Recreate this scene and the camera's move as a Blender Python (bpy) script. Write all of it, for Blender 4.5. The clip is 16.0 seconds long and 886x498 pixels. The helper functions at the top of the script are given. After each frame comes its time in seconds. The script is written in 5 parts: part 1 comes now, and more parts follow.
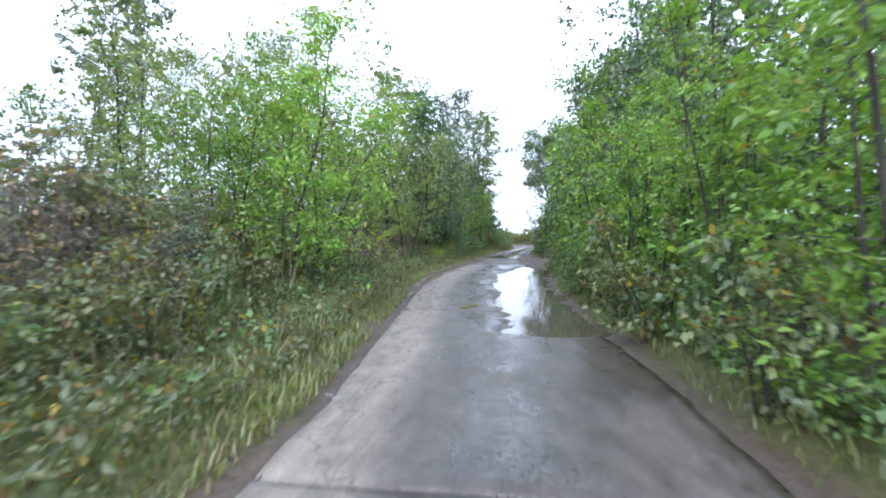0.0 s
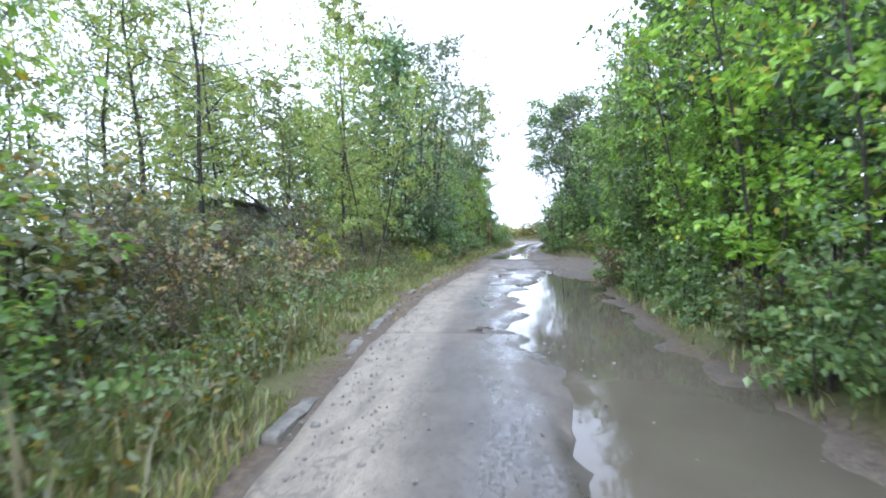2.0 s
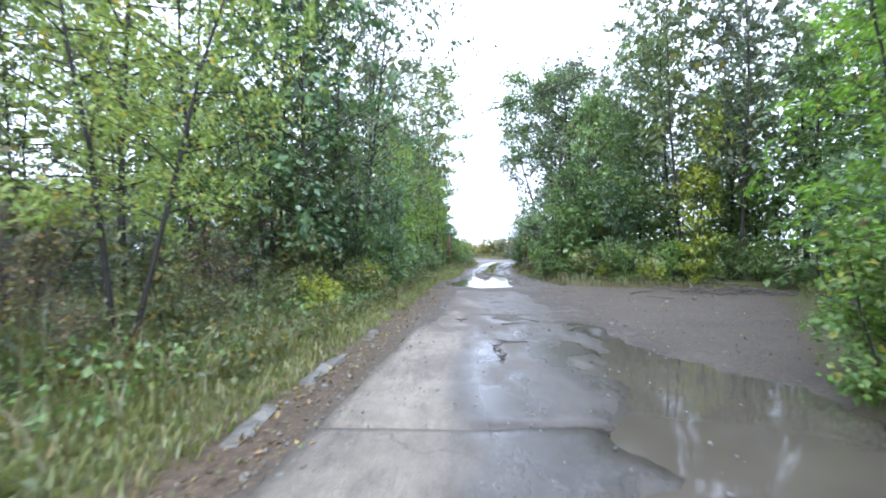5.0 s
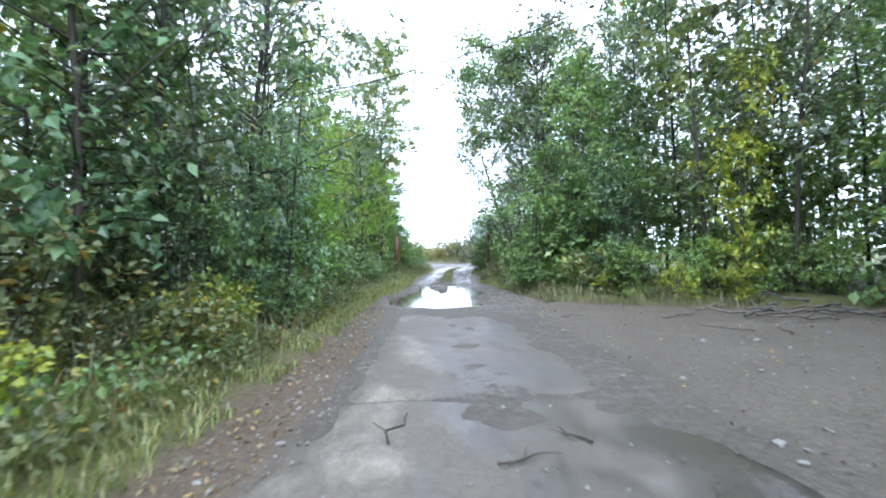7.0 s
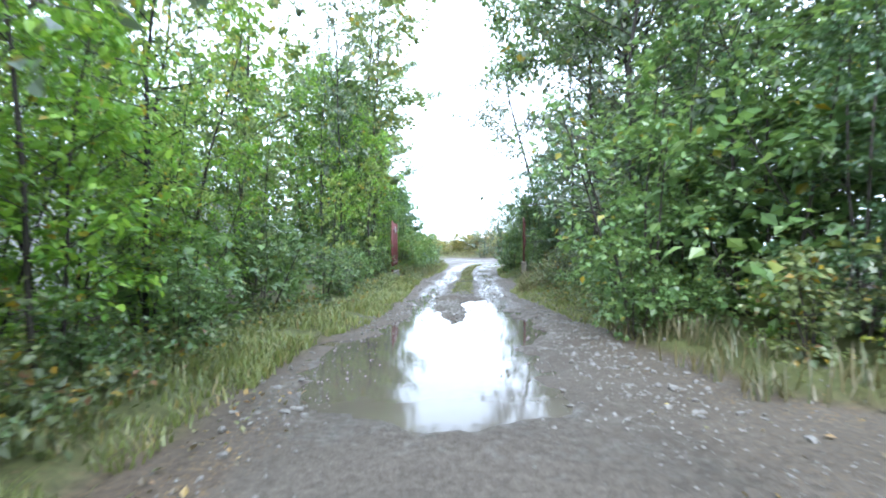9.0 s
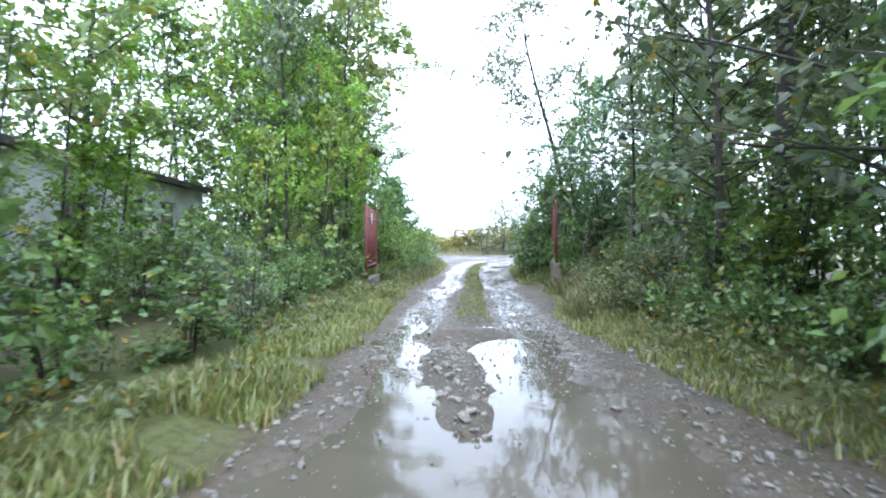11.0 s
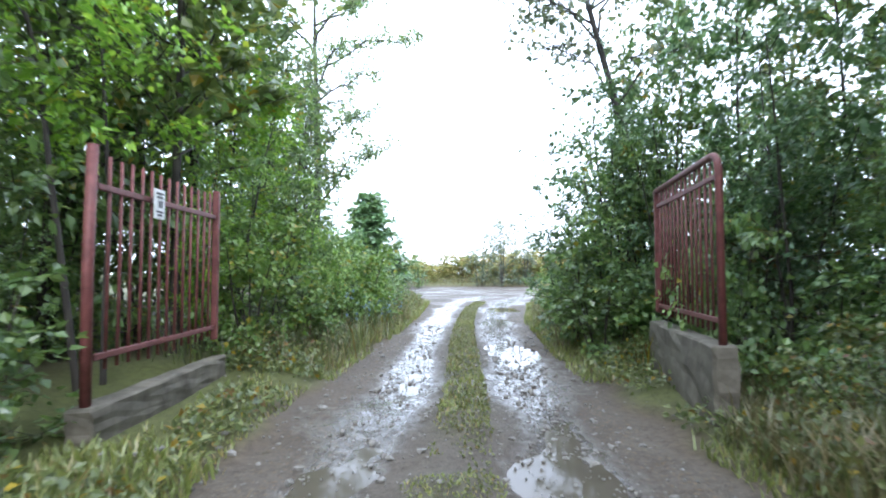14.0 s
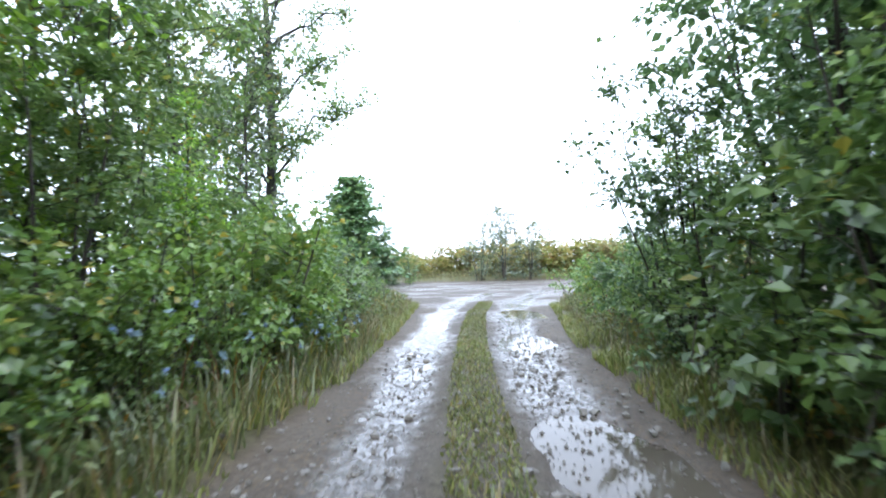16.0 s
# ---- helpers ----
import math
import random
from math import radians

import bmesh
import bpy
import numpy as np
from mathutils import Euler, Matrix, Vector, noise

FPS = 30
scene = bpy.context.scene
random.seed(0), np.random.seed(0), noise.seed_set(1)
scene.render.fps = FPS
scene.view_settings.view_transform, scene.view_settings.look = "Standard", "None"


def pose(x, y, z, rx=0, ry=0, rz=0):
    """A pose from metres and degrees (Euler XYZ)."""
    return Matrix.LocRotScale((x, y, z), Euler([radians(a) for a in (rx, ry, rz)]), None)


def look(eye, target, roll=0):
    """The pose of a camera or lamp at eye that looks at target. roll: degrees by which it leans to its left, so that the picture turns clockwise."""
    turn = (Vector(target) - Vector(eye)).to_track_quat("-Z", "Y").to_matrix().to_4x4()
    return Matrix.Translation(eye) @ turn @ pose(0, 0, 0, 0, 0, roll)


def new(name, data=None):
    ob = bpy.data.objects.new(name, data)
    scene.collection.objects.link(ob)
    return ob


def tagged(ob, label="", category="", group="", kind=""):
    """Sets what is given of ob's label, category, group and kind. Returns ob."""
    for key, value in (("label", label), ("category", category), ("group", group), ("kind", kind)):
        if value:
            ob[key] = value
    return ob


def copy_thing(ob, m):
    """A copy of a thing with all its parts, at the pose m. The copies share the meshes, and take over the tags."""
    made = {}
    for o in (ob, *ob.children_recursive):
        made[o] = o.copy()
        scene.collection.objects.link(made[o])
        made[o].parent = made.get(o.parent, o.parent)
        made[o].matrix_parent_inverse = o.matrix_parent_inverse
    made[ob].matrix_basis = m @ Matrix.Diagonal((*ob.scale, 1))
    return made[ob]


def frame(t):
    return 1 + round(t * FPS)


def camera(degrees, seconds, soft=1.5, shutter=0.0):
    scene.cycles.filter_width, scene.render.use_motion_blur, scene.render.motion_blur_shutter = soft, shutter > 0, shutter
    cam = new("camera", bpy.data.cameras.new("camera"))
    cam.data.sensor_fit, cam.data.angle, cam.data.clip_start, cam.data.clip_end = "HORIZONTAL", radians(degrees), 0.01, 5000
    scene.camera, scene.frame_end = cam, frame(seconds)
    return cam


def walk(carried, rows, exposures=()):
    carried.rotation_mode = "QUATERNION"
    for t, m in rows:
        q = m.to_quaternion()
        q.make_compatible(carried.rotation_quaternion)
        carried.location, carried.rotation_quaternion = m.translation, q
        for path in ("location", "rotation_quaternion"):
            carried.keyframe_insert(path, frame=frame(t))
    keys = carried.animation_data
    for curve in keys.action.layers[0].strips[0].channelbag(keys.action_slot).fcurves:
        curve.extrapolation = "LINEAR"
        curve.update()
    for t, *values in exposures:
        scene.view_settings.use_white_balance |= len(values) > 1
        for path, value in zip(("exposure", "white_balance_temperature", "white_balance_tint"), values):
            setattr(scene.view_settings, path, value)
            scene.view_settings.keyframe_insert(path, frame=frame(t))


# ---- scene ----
# The drive: seconds, eye, turn to the left, tilt up, lean (degrees).
DRIVE = [
    (0, 0.003, -0.010, 1.352, 6.989, -1.229, 0.511),
    (0.5, -0.134, 2.310, 1.383, 7.495, -1.053, -0.640),
    (1, -0.310, 4.502, 1.345, 7.529, -0.622, -1.273),
    (1.5, -0.513, 6.553, 1.340, 6.970, -1.422, -1.450),
    (2, -0.674, 8.283, 1.312, 6.441, -1.452, -1.511),
    (2.5, -0.814, 9.963, 1.272, 6.013, -1.119, -1.744),
    (3, -0.957, 11.458, 1.260, 5.839, -0.235, -1.161),
    (3.5, -1.106, 13.096, 1.243, 5.327, -0.086, -1.059),
    (4, -1.209, 14.664, 1.233, 4.572, -0.298, -1.005),
    (4.5, -1.275, 16.409, 1.227, 3.191, 0.254, -0.520),
    (5, -1.249, 18.064, 1.223, 1.415, 0.317, -0.448),
    (5.2, -1.232, 18.727, 1.241, 0.394, -0.105, -0.204),
    (7.3, -0.908, 24.667, 1.251, -3.680, 0.719, -1.141),
    (7.5, -0.839, 25.524, 1.276, -3.450, 0.721, -1.013),
    (8, -0.672, 27.739, 1.315, -2.883, 0.940, -0.718),
    (8.5, -0.495, 29.957, 1.323, -2.294, 0.628, -0.778),
    (9, -0.368, 32.185, 1.294, -1.564, -0.081, -0.339),
    (9.5, -0.377, 33.831, 1.277, -1.393, -1.205, 0.499),
    (10, -0.395, 35.285, 1.220, -0.797, -0.706, 1.189),
    (10.2, -0.382, 35.945, 1.277, -0.768, -1.083, 0.255),
    (12.3, 0.315, 42.137, 1.273, -2.680, 0.788, -0.215),
    (12.5, 0.360, 42.899, 1.259, -2.744, 0.749, 0.817),
    (13, 0.475, 44.672, 1.335, -2.706, 2.959, 1.151),
    (13.5, 0.588, 46.087, 1.347, -2.718, 3.695, 0.447),
    (14, 0.689, 47.619, 1.376, -2.448, 2.665, -0.119),
    (14.5, 0.767, 48.982, 1.306, -2.208, -1.089, -0.768),
    (15, 0.835, 50.511, 1.259, -2.240, -3.256, -0.462),
    (15.5, 0.931, 51.991, 1.265, -2.539, -1.440, -0.918),
    (16, 1.035, 53.534, 1.267, -2.973, 2.095, -1.329),
]
cam = camera(81.0, 16.0, soft=1.9, shutter=0.3)


def heading(x, y, z, turn, tilt, lean):
    a, b = radians(turn), radians(tilt)
    return look((x, y, z), (x - 10 * math.sin(a) * math.cos(b), y + 10 * math.cos(a) * math.cos(b), z + 10 * math.sin(b)), lean)


walk(cam, [(t, heading(*row)) for t, *row in DRIVE], exposures=[
    (0.0, 0.55, 5580, 15), (1.5, 1.02, 5580, 15), (5.0, 1.14, 5520, 15), (7.5, 1.33, 5480, 10), (9.0, 1.56, 5500, 9),
    (12.5, 1.48, 5640, 12), (15.0, 1.24, 5720, 11), (16.0, 1.19, 5740, 12)])

# ---- sky and sun: a bright overcast morning after rain ----
SUN_UP, SUN_TURN = radians(40), radians(182)
world = bpy.data.worlds.new("sky")
scene.world = world
world.use_nodes = True
wn, wl = world.node_tree.nodes, world.node_tree.links
sky = wn.new("ShaderNodeTexSky")
sky.sky_type, sky.sun_disc, sky.sun_elevation, sky.sun_rotation = "NISHITA", False, SUN_UP, SUN_TURN
sky.air_density, sky.dust_density, sky.ozone_density = 1.0, 4.0, 1.0
cloud = wn.new("ShaderNodeMix")
cloud.data_type, cloud.inputs["Factor"].default_value = "RGBA", 0.8
cloud.inputs["B"].default_value = (18.0, 19.4, 21.2, 1)
wl.new(sky.outputs["Color"], cloud.inputs["A"])
wl.new(cloud.outputs["Result"], wn["Background"].inputs["Color"])
wn["Background"].inputs["Strength"].default_value = 0.095
sun_data = bpy.data.lights.new("sun", "SUN")
sun_data.energy, sun_data.angle, sun_data.color = 1.5, radians(35), (1.0, 0.98, 0.94)
sun = new("sun", sun_data)
sun.matrix_basis = look((0, 0, 60), (-60 * math.sin(SUN_TURN) / math.tan(SUN_UP), -60 * math.cos(SUN_TURN) / math.tan(SUN_UP), 0))


# ---- materials ----
def material(name, rough=0.6, spec=0.5, metal=0.0):
    m = bpy.data.materials.new(name)
    m.use_nodes = True
    b = m.node_tree.nodes["Principled BSDF"]
    b.inputs["Roughness"].default_value, b.inputs["Metallic"].default_value = rough, metal
    b.inputs["Specular IOR Level"].default_value = spec
    return m, m.node_tree.nodes, m.node_tree.links, b


def ramp(nodes, links, factor, stops):
    r = nodes.new("ShaderNodeValToRGB")
    while len(r.color_ramp.elements) < len(stops):
        r.color_ramp.elements.new(0.5)
    for e, (p, c) in zip(r.color_ramp.elements, stops):
        e.position, e.color = p, (*c, 1)
    links.new(factor, r.inputs["Fac"])
    return r.outputs["Color"]


def noise_of(nodes, links, scale, detail=4, rough=0.6, stretch=None):
    n = nodes.new("ShaderNodeTexNoise")
    n.inputs["Scale"].default_value, n.inputs["Detail"].default_value, n.inputs["Roughness"].default_value = scale, detail, rough
    co = nodes.new("ShaderNodeTexCoord")
    if stretch:
        mp = nodes.new("ShaderNodeMapping")
        mp.inputs["Scale"].default_value = stretch
        links.new(co.outputs["Object"], mp.inputs["Vector"])
        links.new(mp.outputs["Vector"], n.inputs["Vector"])
    else:
        links.new(co.outputs["Object"], n.inputs["Vector"])
    return n.outputs["Fac"]


def mixed(nodes, links, factor, a, b, how="MIX"):
    m = nodes.new("ShaderNodeMix")
    m.data_type, m.blend_type = "RGBA", how
    for socket, value in (("Factor", factor), ("A", a), ("B", b)):
        if isinstance(value, (int, float)):
            m.inputs[socket].default_value = value
        elif isinstance(value, tuple):
            m.inputs[socket].default_value = (*value, 1)
        else:
            links.new(value, m.inputs[socket])
    return m.outputs["Result"]


def calc(nodes, links, how, a, b):
    m = nodes.new("ShaderNodeMath")
    m.operation, m.use_clamp = how, True
    for socket, value in zip(m.inputs, (a, b)):
        if isinstance(value, (int, float)):
            socket.default_value = value
        else:
            links.new(value, socket)
    return m.outputs[0]


def bumped(nodes, links, b, height, strength, distance):
    n = nodes.new("ShaderNodeBump")
    n.inputs["Strength"].default_value, n.inputs["Distance"].default_value = strength, distance
    links.new(height, n.inputs["Height"])
    links.new(n.outputs["Normal"], b.inputs["Normal"])


def leaf_material(name, stops, rough=0.42, through_light=0.4):
    """Leaves, each of its own shade; part of the light passes through them."""
    m, n, l, b = material(name, rough * 0.8, 0.7)
    geo, info = n.new("ShaderNodeNewGeometry"), n.new("ShaderNodeObjectInfo")
    col = ramp(n, l, geo.outputs["Random Per Island"], stops)
    hs = n.new("ShaderNodeHueSaturation")
    mr = n.new("ShaderNodeMapRange")
    mr.inputs["To Min"].default_value, mr.inputs["To Max"].default_value = 0.75, 1.3
    l.new(info.outputs["Random"], mr.inputs["Value"])
    l.new(mr.outputs["Result"], hs.inputs["Value"])
    l.new(col, hs.inputs["Color"])
    patch = noise_of(n, l, 0.9, 2)
    col = mixed(n, l, 0.35, hs.outputs["Color"], ramp(n, l, patch, [(0.3, (0.45, 0.5, 0.5)), (0.7, (1.0, 1.0, 0.8))]), "MULTIPLY")
    l.new(col, b.inputs["Base Color"])
    tr, mx = n.new("ShaderNodeBsdfTranslucent"), n.new("ShaderNodeMixShader")
    l.new(mixed(n, l, 1.0, col, (1.3, 1.25, 0.8), "MULTIPLY"), tr.inputs["Color"])
    mx.inputs["Fac"].default_value = through_light
    l.new(b.outputs[0], mx.inputs[1])
    l.new(tr.outputs[0], mx.inputs[2])
    l.new(mx.outputs[0], n["Material Output"].inputs["Surface"])
    return m


YEL, BRN = (0.36, 0.27, 0.03), (0.17, 0.085, 0.03)
LEAF = {
    "bright": leaf_material("leaf_bright_green", [(0.0, (0.120, 0.245, 0.040)), (0.5, (0.215, 0.380, 0.055)), (0.95, (0.330, 0.490, 0.075)), (0.99, YEL)], 0.45, 0.4),
    "light": leaf_material("leaf_light_green", [(0.0, (0.112, 0.166, 0.065)), (0.5, (0.191, 0.261, 0.091)), (0.93, (0.288, 0.331, 0.127)), (0.98, YEL)], 0.45, 0.35),
    "mid": leaf_material("leaf_mid_green", [(0.0, (0.094, 0.163, 0.061)), (0.5, (0.151, 0.250, 0.086)), (0.97, (0.234, 0.326, 0.115)), (0.995, YEL)], 0.38),
    "dark": leaf_material("leaf_dark_green", [(0.0, (0.068, 0.129, 0.064)), (0.5, (0.116, 0.209, 0.101)), (1.0, (0.200, 0.298, 0.142))], 0.36, 0.34),
    "grey": leaf_material("leaf_grey_green", [(0.0, (0.098, 0.140, 0.098)), (0.5, (0.159, 0.206, 0.145)), (0.96, (0.249, 0.282, 0.194)), (0.99, YEL)], 0.38, 0.36),
    "weed": leaf_material("leaf_weeds", [(0.0, (0.093, 0.122, 0.057)), (0.5, (0.156, 0.195, 0.081)), (0.85, (0.233, 0.261, 0.105)), (0.93, BRN), (0.98, YEL)], 0.5),
    "yellow": leaf_material("leaf_yellow", [(0.0, (0.13, 0.22, 0.03)), (0.5, (0.26, 0.31, 0.035)), (1.0, (0.40, 0.37, 0.05))], 0.5, 0.4),
    "dry": leaf_material("leaf_dry", [(0.0, (0.165, 0.205, 0.075)), (0.4, (0.260, 0.275, 0.100)), (0.75, (0.370, 0.325, 0.145)), (1.0, (0.360, 0.225, 0.125))], 0.6, 0.5),
    "grass": leaf_material("grass_blades", [(0.0, (0.102, 0.129, 0.040)), (0.5, (0.173, 0.206, 0.061)), (0.85, (0.237, 0.244, 0.094)), (1.0, (0.302, 0.227, 0.119))], 0.5, 0.35),
    "straw": leaf_material("straw_blades", [(0.0, (0.100, 0.128, 0.046)), (0.5, (0.165, 0.146, 0.065)), (1.0, (0.264, 0.223, 0.129))], 0.6, 0.3),
    "lime": leaf_material("leaf_yellow_green", [(0.0, (0.154, 0.230, 0.058)), (0.5, (0.237, 0.325, 0.083)), (0.92, (0.330, 0.400, 0.120)), (0.97, (0.46, 0.36, 0.05))], 0.5, 0.45),
    "rust": leaf_material("leaf_withered", [(0.0, (0.11, 0.09, 0.065)), (0.3, (0.20, 0.155, 0.105)), (0.6, (0.17, 0.20, 0.08)), (0.88, (0.36, 0.22, 0.11)), (1.0, (0.48, 0.39, 0.12))], 0.6, 0.3),
    "fresh": leaf_material("leaf_fresh_green", [(0.0, (0.118, 0.215, 0.055)), (0.5, (0.180, 0.300, 0.072)), (0.9, (0.258, 0.370, 0.094)), (0.985, (0.42, 0.35, 0.06))], 0.45, 0.4),
    "gold": leaf_material("yellow_petals", [(0.0, (0.50, 0.36, 0.02)), (1.0, (0.68, 0.52, 0.04))], 0.6, 0.3),
    "flower": leaf_material("blue_petals", [(0.0, (0.138, 0.211, 0.400)), (1.0, (0.276, 0.389, 0.400))], 0.6, 0.3),
}


def bark_material(name, a, b_, scale=9):
    m, n, l, b = material(name, 0.75, 0.35)
    f = noise_of(n, l, scale, 6, 0.65, (1, 1, 0.25))
    l.new(ramp(n, l, f, [(0.3, a), (0.7, b_)]), b.inputs["Base Color"])
    bumped(n, l, b, f, 0.6, 0.02)
    return m


BARK = bark_material("wet_bark", (0.02, 0.017, 0.014), (0.075, 0.064, 0.053))
DARK_BARK = bark_material("black_wet_bark", (0.012, 0.011, 0.010), (0.045, 0.04, 0.035))
PALE_BARK = bark_material("pale_bark", (0.05, 0.048, 0.043), (0.13, 0.124, 0.112), 6)


def earth_material():
    m, n, l, b = material("wet_earth", 0.6, 0.28)
    at = {}
    for k in ("road", "grass", "wet", "leafy"):
        a = n.new("ShaderNodeAttribute")
        a.attribute_name = k
        at[k] = a.outputs["Fac"]
    big, fine = noise_of(n, l, 0.7, 5), noise_of(n, l, 14, 8, 0.7)
    soil = ramp(n, l, fine, [(0.25, (0.045, 0.033, 0.023)), (0.75, (0.125, 0.09, 0.062))])
    gritty = noise_of(n, l, 45, 4, 0.8)
    track = mixed(n, l, 0.6, ramp(n, l, big, [(0.3, (0.078, 0.065, 0.052)), (0.7, (0.165, 0.142, 0.115))]), ramp(n, l, fine, [(0.2, (0.045, 0.038, 0.031)), (0.8, (0.215, 0.188, 0.155))]))
    turf = ramp(n, l, fine, [(0.25, (0.045, 0.048, 0.018)), (0.8, (0.125, 0.135, 0.042))])
    col = mixed(n, l, at["road"], soil, track)
    col = mixed(n, l, at["grass"], col, turf)
    cells = n.new("ShaderNodeTexVoronoi")
    cells.inputs["Scale"].default_value = 38
    where = n.new("ShaderNodeTexCoord")
    l.new(where.outputs["Object"], cells.inputs["Vector"])
    pebble = ramp(n, l, cells.outputs["Distance"], [(0.12, (1.25, 1.22, 1.18)), (0.45, (0.72, 0.7, 0.68))])
    col = mixed(n, l, calc(n, l, "MULTIPLY", at["road"], 0.75), col, mixed(n, l, 1.0, col, pebble, "MULTIPLY"))
    col = mixed(n, l, at["wet"], col, (0.55, 0.52, 0.5), "MULTIPLY")
    litter = ramp(n, l, noise_of(n, l, 30, 3), [(0.55, (0, 0, 0)), (0.62, (1, 1, 1))])
    col = mixed(n, l, calc(n, l, "MULTIPLY", at["leafy"], litter), col, (0.16, 0.11, 0.06))
    l.new(col, b.inputs["Base Color"])
    puddly = calc(n, l, "ADD", calc(n, l, "MULTIPLY", noise_of(n, l, 3.2, 5, 0.65), 0.5), calc(n, l, "MULTIPLY", noise_of(n, l, 11, 4, 0.6, (1, 0.6, 1)), 0.5))
    shine = ramp(n, l, calc(n, l, "MULTIPLY", at["wet"], puddly), [(0.26, (0, 0, 0)), (0.46, (1, 1, 1))])
    mr = n.new("ShaderNodeMapRange")
    mr.inputs["To Min"].default_value, mr.inputs["To Max"].default_value = 0.72, 0.12
    l.new(shine, mr.inputs["Value"])
    l.new(mr.outputs["Result"], b.inputs["Roughness"])
    gl = n.new("ShaderNodeMapRange")
    gl.inputs["To Min"].default_value, gl.inputs["To Max"].default_value = 0.25, 0.8
    l.new(shine, gl.inputs["Value"])
    l.new(gl.outputs["Result"], b.inputs["Specular IOR Level"])
    bumped(n, l, b, calc(n, l, "ADD", fine, gritty), 0.6, 0.03)
    return m


def concrete_material():
    m, n, l, b = material("worn_concrete", 0.6, 0.5)
    a = n.new("ShaderNodeAttribute")
    a.attribute_name = "wet"
    pl = n.new("ShaderNodeAttribute")
    pl.attribute_name = "pale"
    big, fine = noise_of(n, l, 1.3, 6, 0.65, (1, 0.3, 1)), noise_of(n, l, 22, 8, 0.7)
    info = n.new("ShaderNodeObjectInfo")
    dull = mixed(n, l, 0.5, ramp(n, l, big, [(0.3, (0.062, 0.053, 0.044)), (0.5, (0.106, 0.091, 0.074)), (0.7, (0.174, 0.150, 0.122))]), ramp(n, l, fine, [(0.2, (0.046, 0.041, 0.036)), (0.8, (0.165, 0.150, 0.131))]))
    clean = mixed(n, l, 0.4, ramp(n, l, big, [(0.3, (0.165, 0.145, 0.116)), (0.65, (0.275, 0.244, 0.198))]), ramp(n, l, fine, [(0.2, (0.130, 0.113, 0.090)), (0.8, (0.290, 0.258, 0.212))]))
    streak = ramp(n, l, noise_of(n, l, 2.6, 7, 0.7, (1.6, 0.22, 1)), [(0.36, (0, 0, 0)), (0.56, (1, 1, 1))])
    pale = calc(n, l, "MULTIPLY", pl.outputs["Fac"], calc(n, l, "ADD", streak, 0.35))
    col = mixed(n, l, pale, dull, clean)
    mottle = ramp(n, l, noise_of(n, l, 5.0, 6, 0.7, (1, 0.5, 1)), [(0.35, (0.58, 0.56, 0.54)), (0.62, (1.15, 1.13, 1.1))])
    col = mixed(n, l, 0.6, col, mottle, "MULTIPLY")
    col = mixed(n, l, 0.10, col, info.outputs["Random"], "OVERLAY")
    pits = noise_of(n, l, 70, 3, 0.7)
    col = mixed(n, l, 0.75, col, ramp(n, l, pits, [(0.34, (0.5, 0.48, 0.46)), (0.46, (1, 1, 1)), (0.68, (1.18, 1.17, 1.15))]), "MULTIPLY")
    crack = n.new("ShaderNodeTexVoronoi")
    crack.feature, crack.inputs["Scale"].default_value = "DISTANCE_TO_EDGE", 0.32
    bend = n.new("ShaderNodeVectorMath")
    bend.operation = "ADD"
    spot, wave = n.new("ShaderNodeTexCoord"), n.new("ShaderNodeTexNoise")
    wave.inputs["Scale"].default_value, wave.inputs["Detail"].default_value = 2.2, 6
    l.new(spot.outputs["Object"], wave.inputs["Vector"])
    l.new(spot.outputs["Object"], bend.inputs[0])
    l.new(wave.outputs["Color"], bend.inputs[1])
    l.new(bend.outputs["Vector"], crack.inputs["Vector"])
    col = mixed(n, l, ramp(n, l, crack.outputs["Distance"], [(0.0, (0.5, 0.5, 0.5)), (0.006, (0, 0, 0))]), col, (0.03, 0.026, 0.022))
    mu = n.new("ShaderNodeAttribute")
    mu.attribute_name = "mud"
    smear = calc(n, l, "MULTIPLY", mu.outputs["Fac"], ramp(n, l, noise_of(n, l, 0.9, 7, 0.68, (1, 0.6, 1)), [(0.46, (1, 1, 1)), (0.60, (0, 0, 0))]))
    smear = calc(n, l, "ADD", smear, calc(n, l, "SUBTRACT", mu.outputs["Fac"], 1.0))
    col = mixed(n, l, smear, col, ramp(n, l, fine, [(0.2, (0.050, 0.040, 0.030)), (0.8, (0.150, 0.122, 0.094))]))
    wet = calc(n, l, "MULTIPLY", a.outputs["Fac"], ramp(n, l, noise_of(n, l, 1.1, 5, 0.6, (1, 0.4, 1)), [(0.38, (0.05, 0.05, 0.05)), (0.52, (1, 1, 1))]))
    col = mixed(n, l, wet, col, mixed(n, l, 1.0, col, (0.5, 0.48, 0.46), "MULTIPLY"))
    l.new(col, b.inputs["Base Color"])
    mr = n.new("ShaderNodeMapRange")
    mr.inputs["To Min"].default_value, mr.inputs["To Max"].default_value = 0.7, 0.22
    l.new(wet, mr.inputs["Value"])
    l.new(mr.outputs["Result"], b.inputs["Roughness"])
    bumped(n, l, b, calc(n, l, "ADD", fine, pits), 0.45, 0.014)
    return m


def water_material():
    m, n, l, b = material("muddy_water", 0.03, 0.5)
    f = noise_of(n, l, 0.6, 3)
    l.new(ramp(n, l, f, [(0.3, (0.075, 0.064, 0.05)), (0.7, (0.105, 0.09, 0.07))]), b.inputs["Base Color"])
    b.inputs["IOR"].default_value = 1.33
    bumped(n, l, b, noise_of(n, l, 7, 3), 0.05, 0.02)
    return m


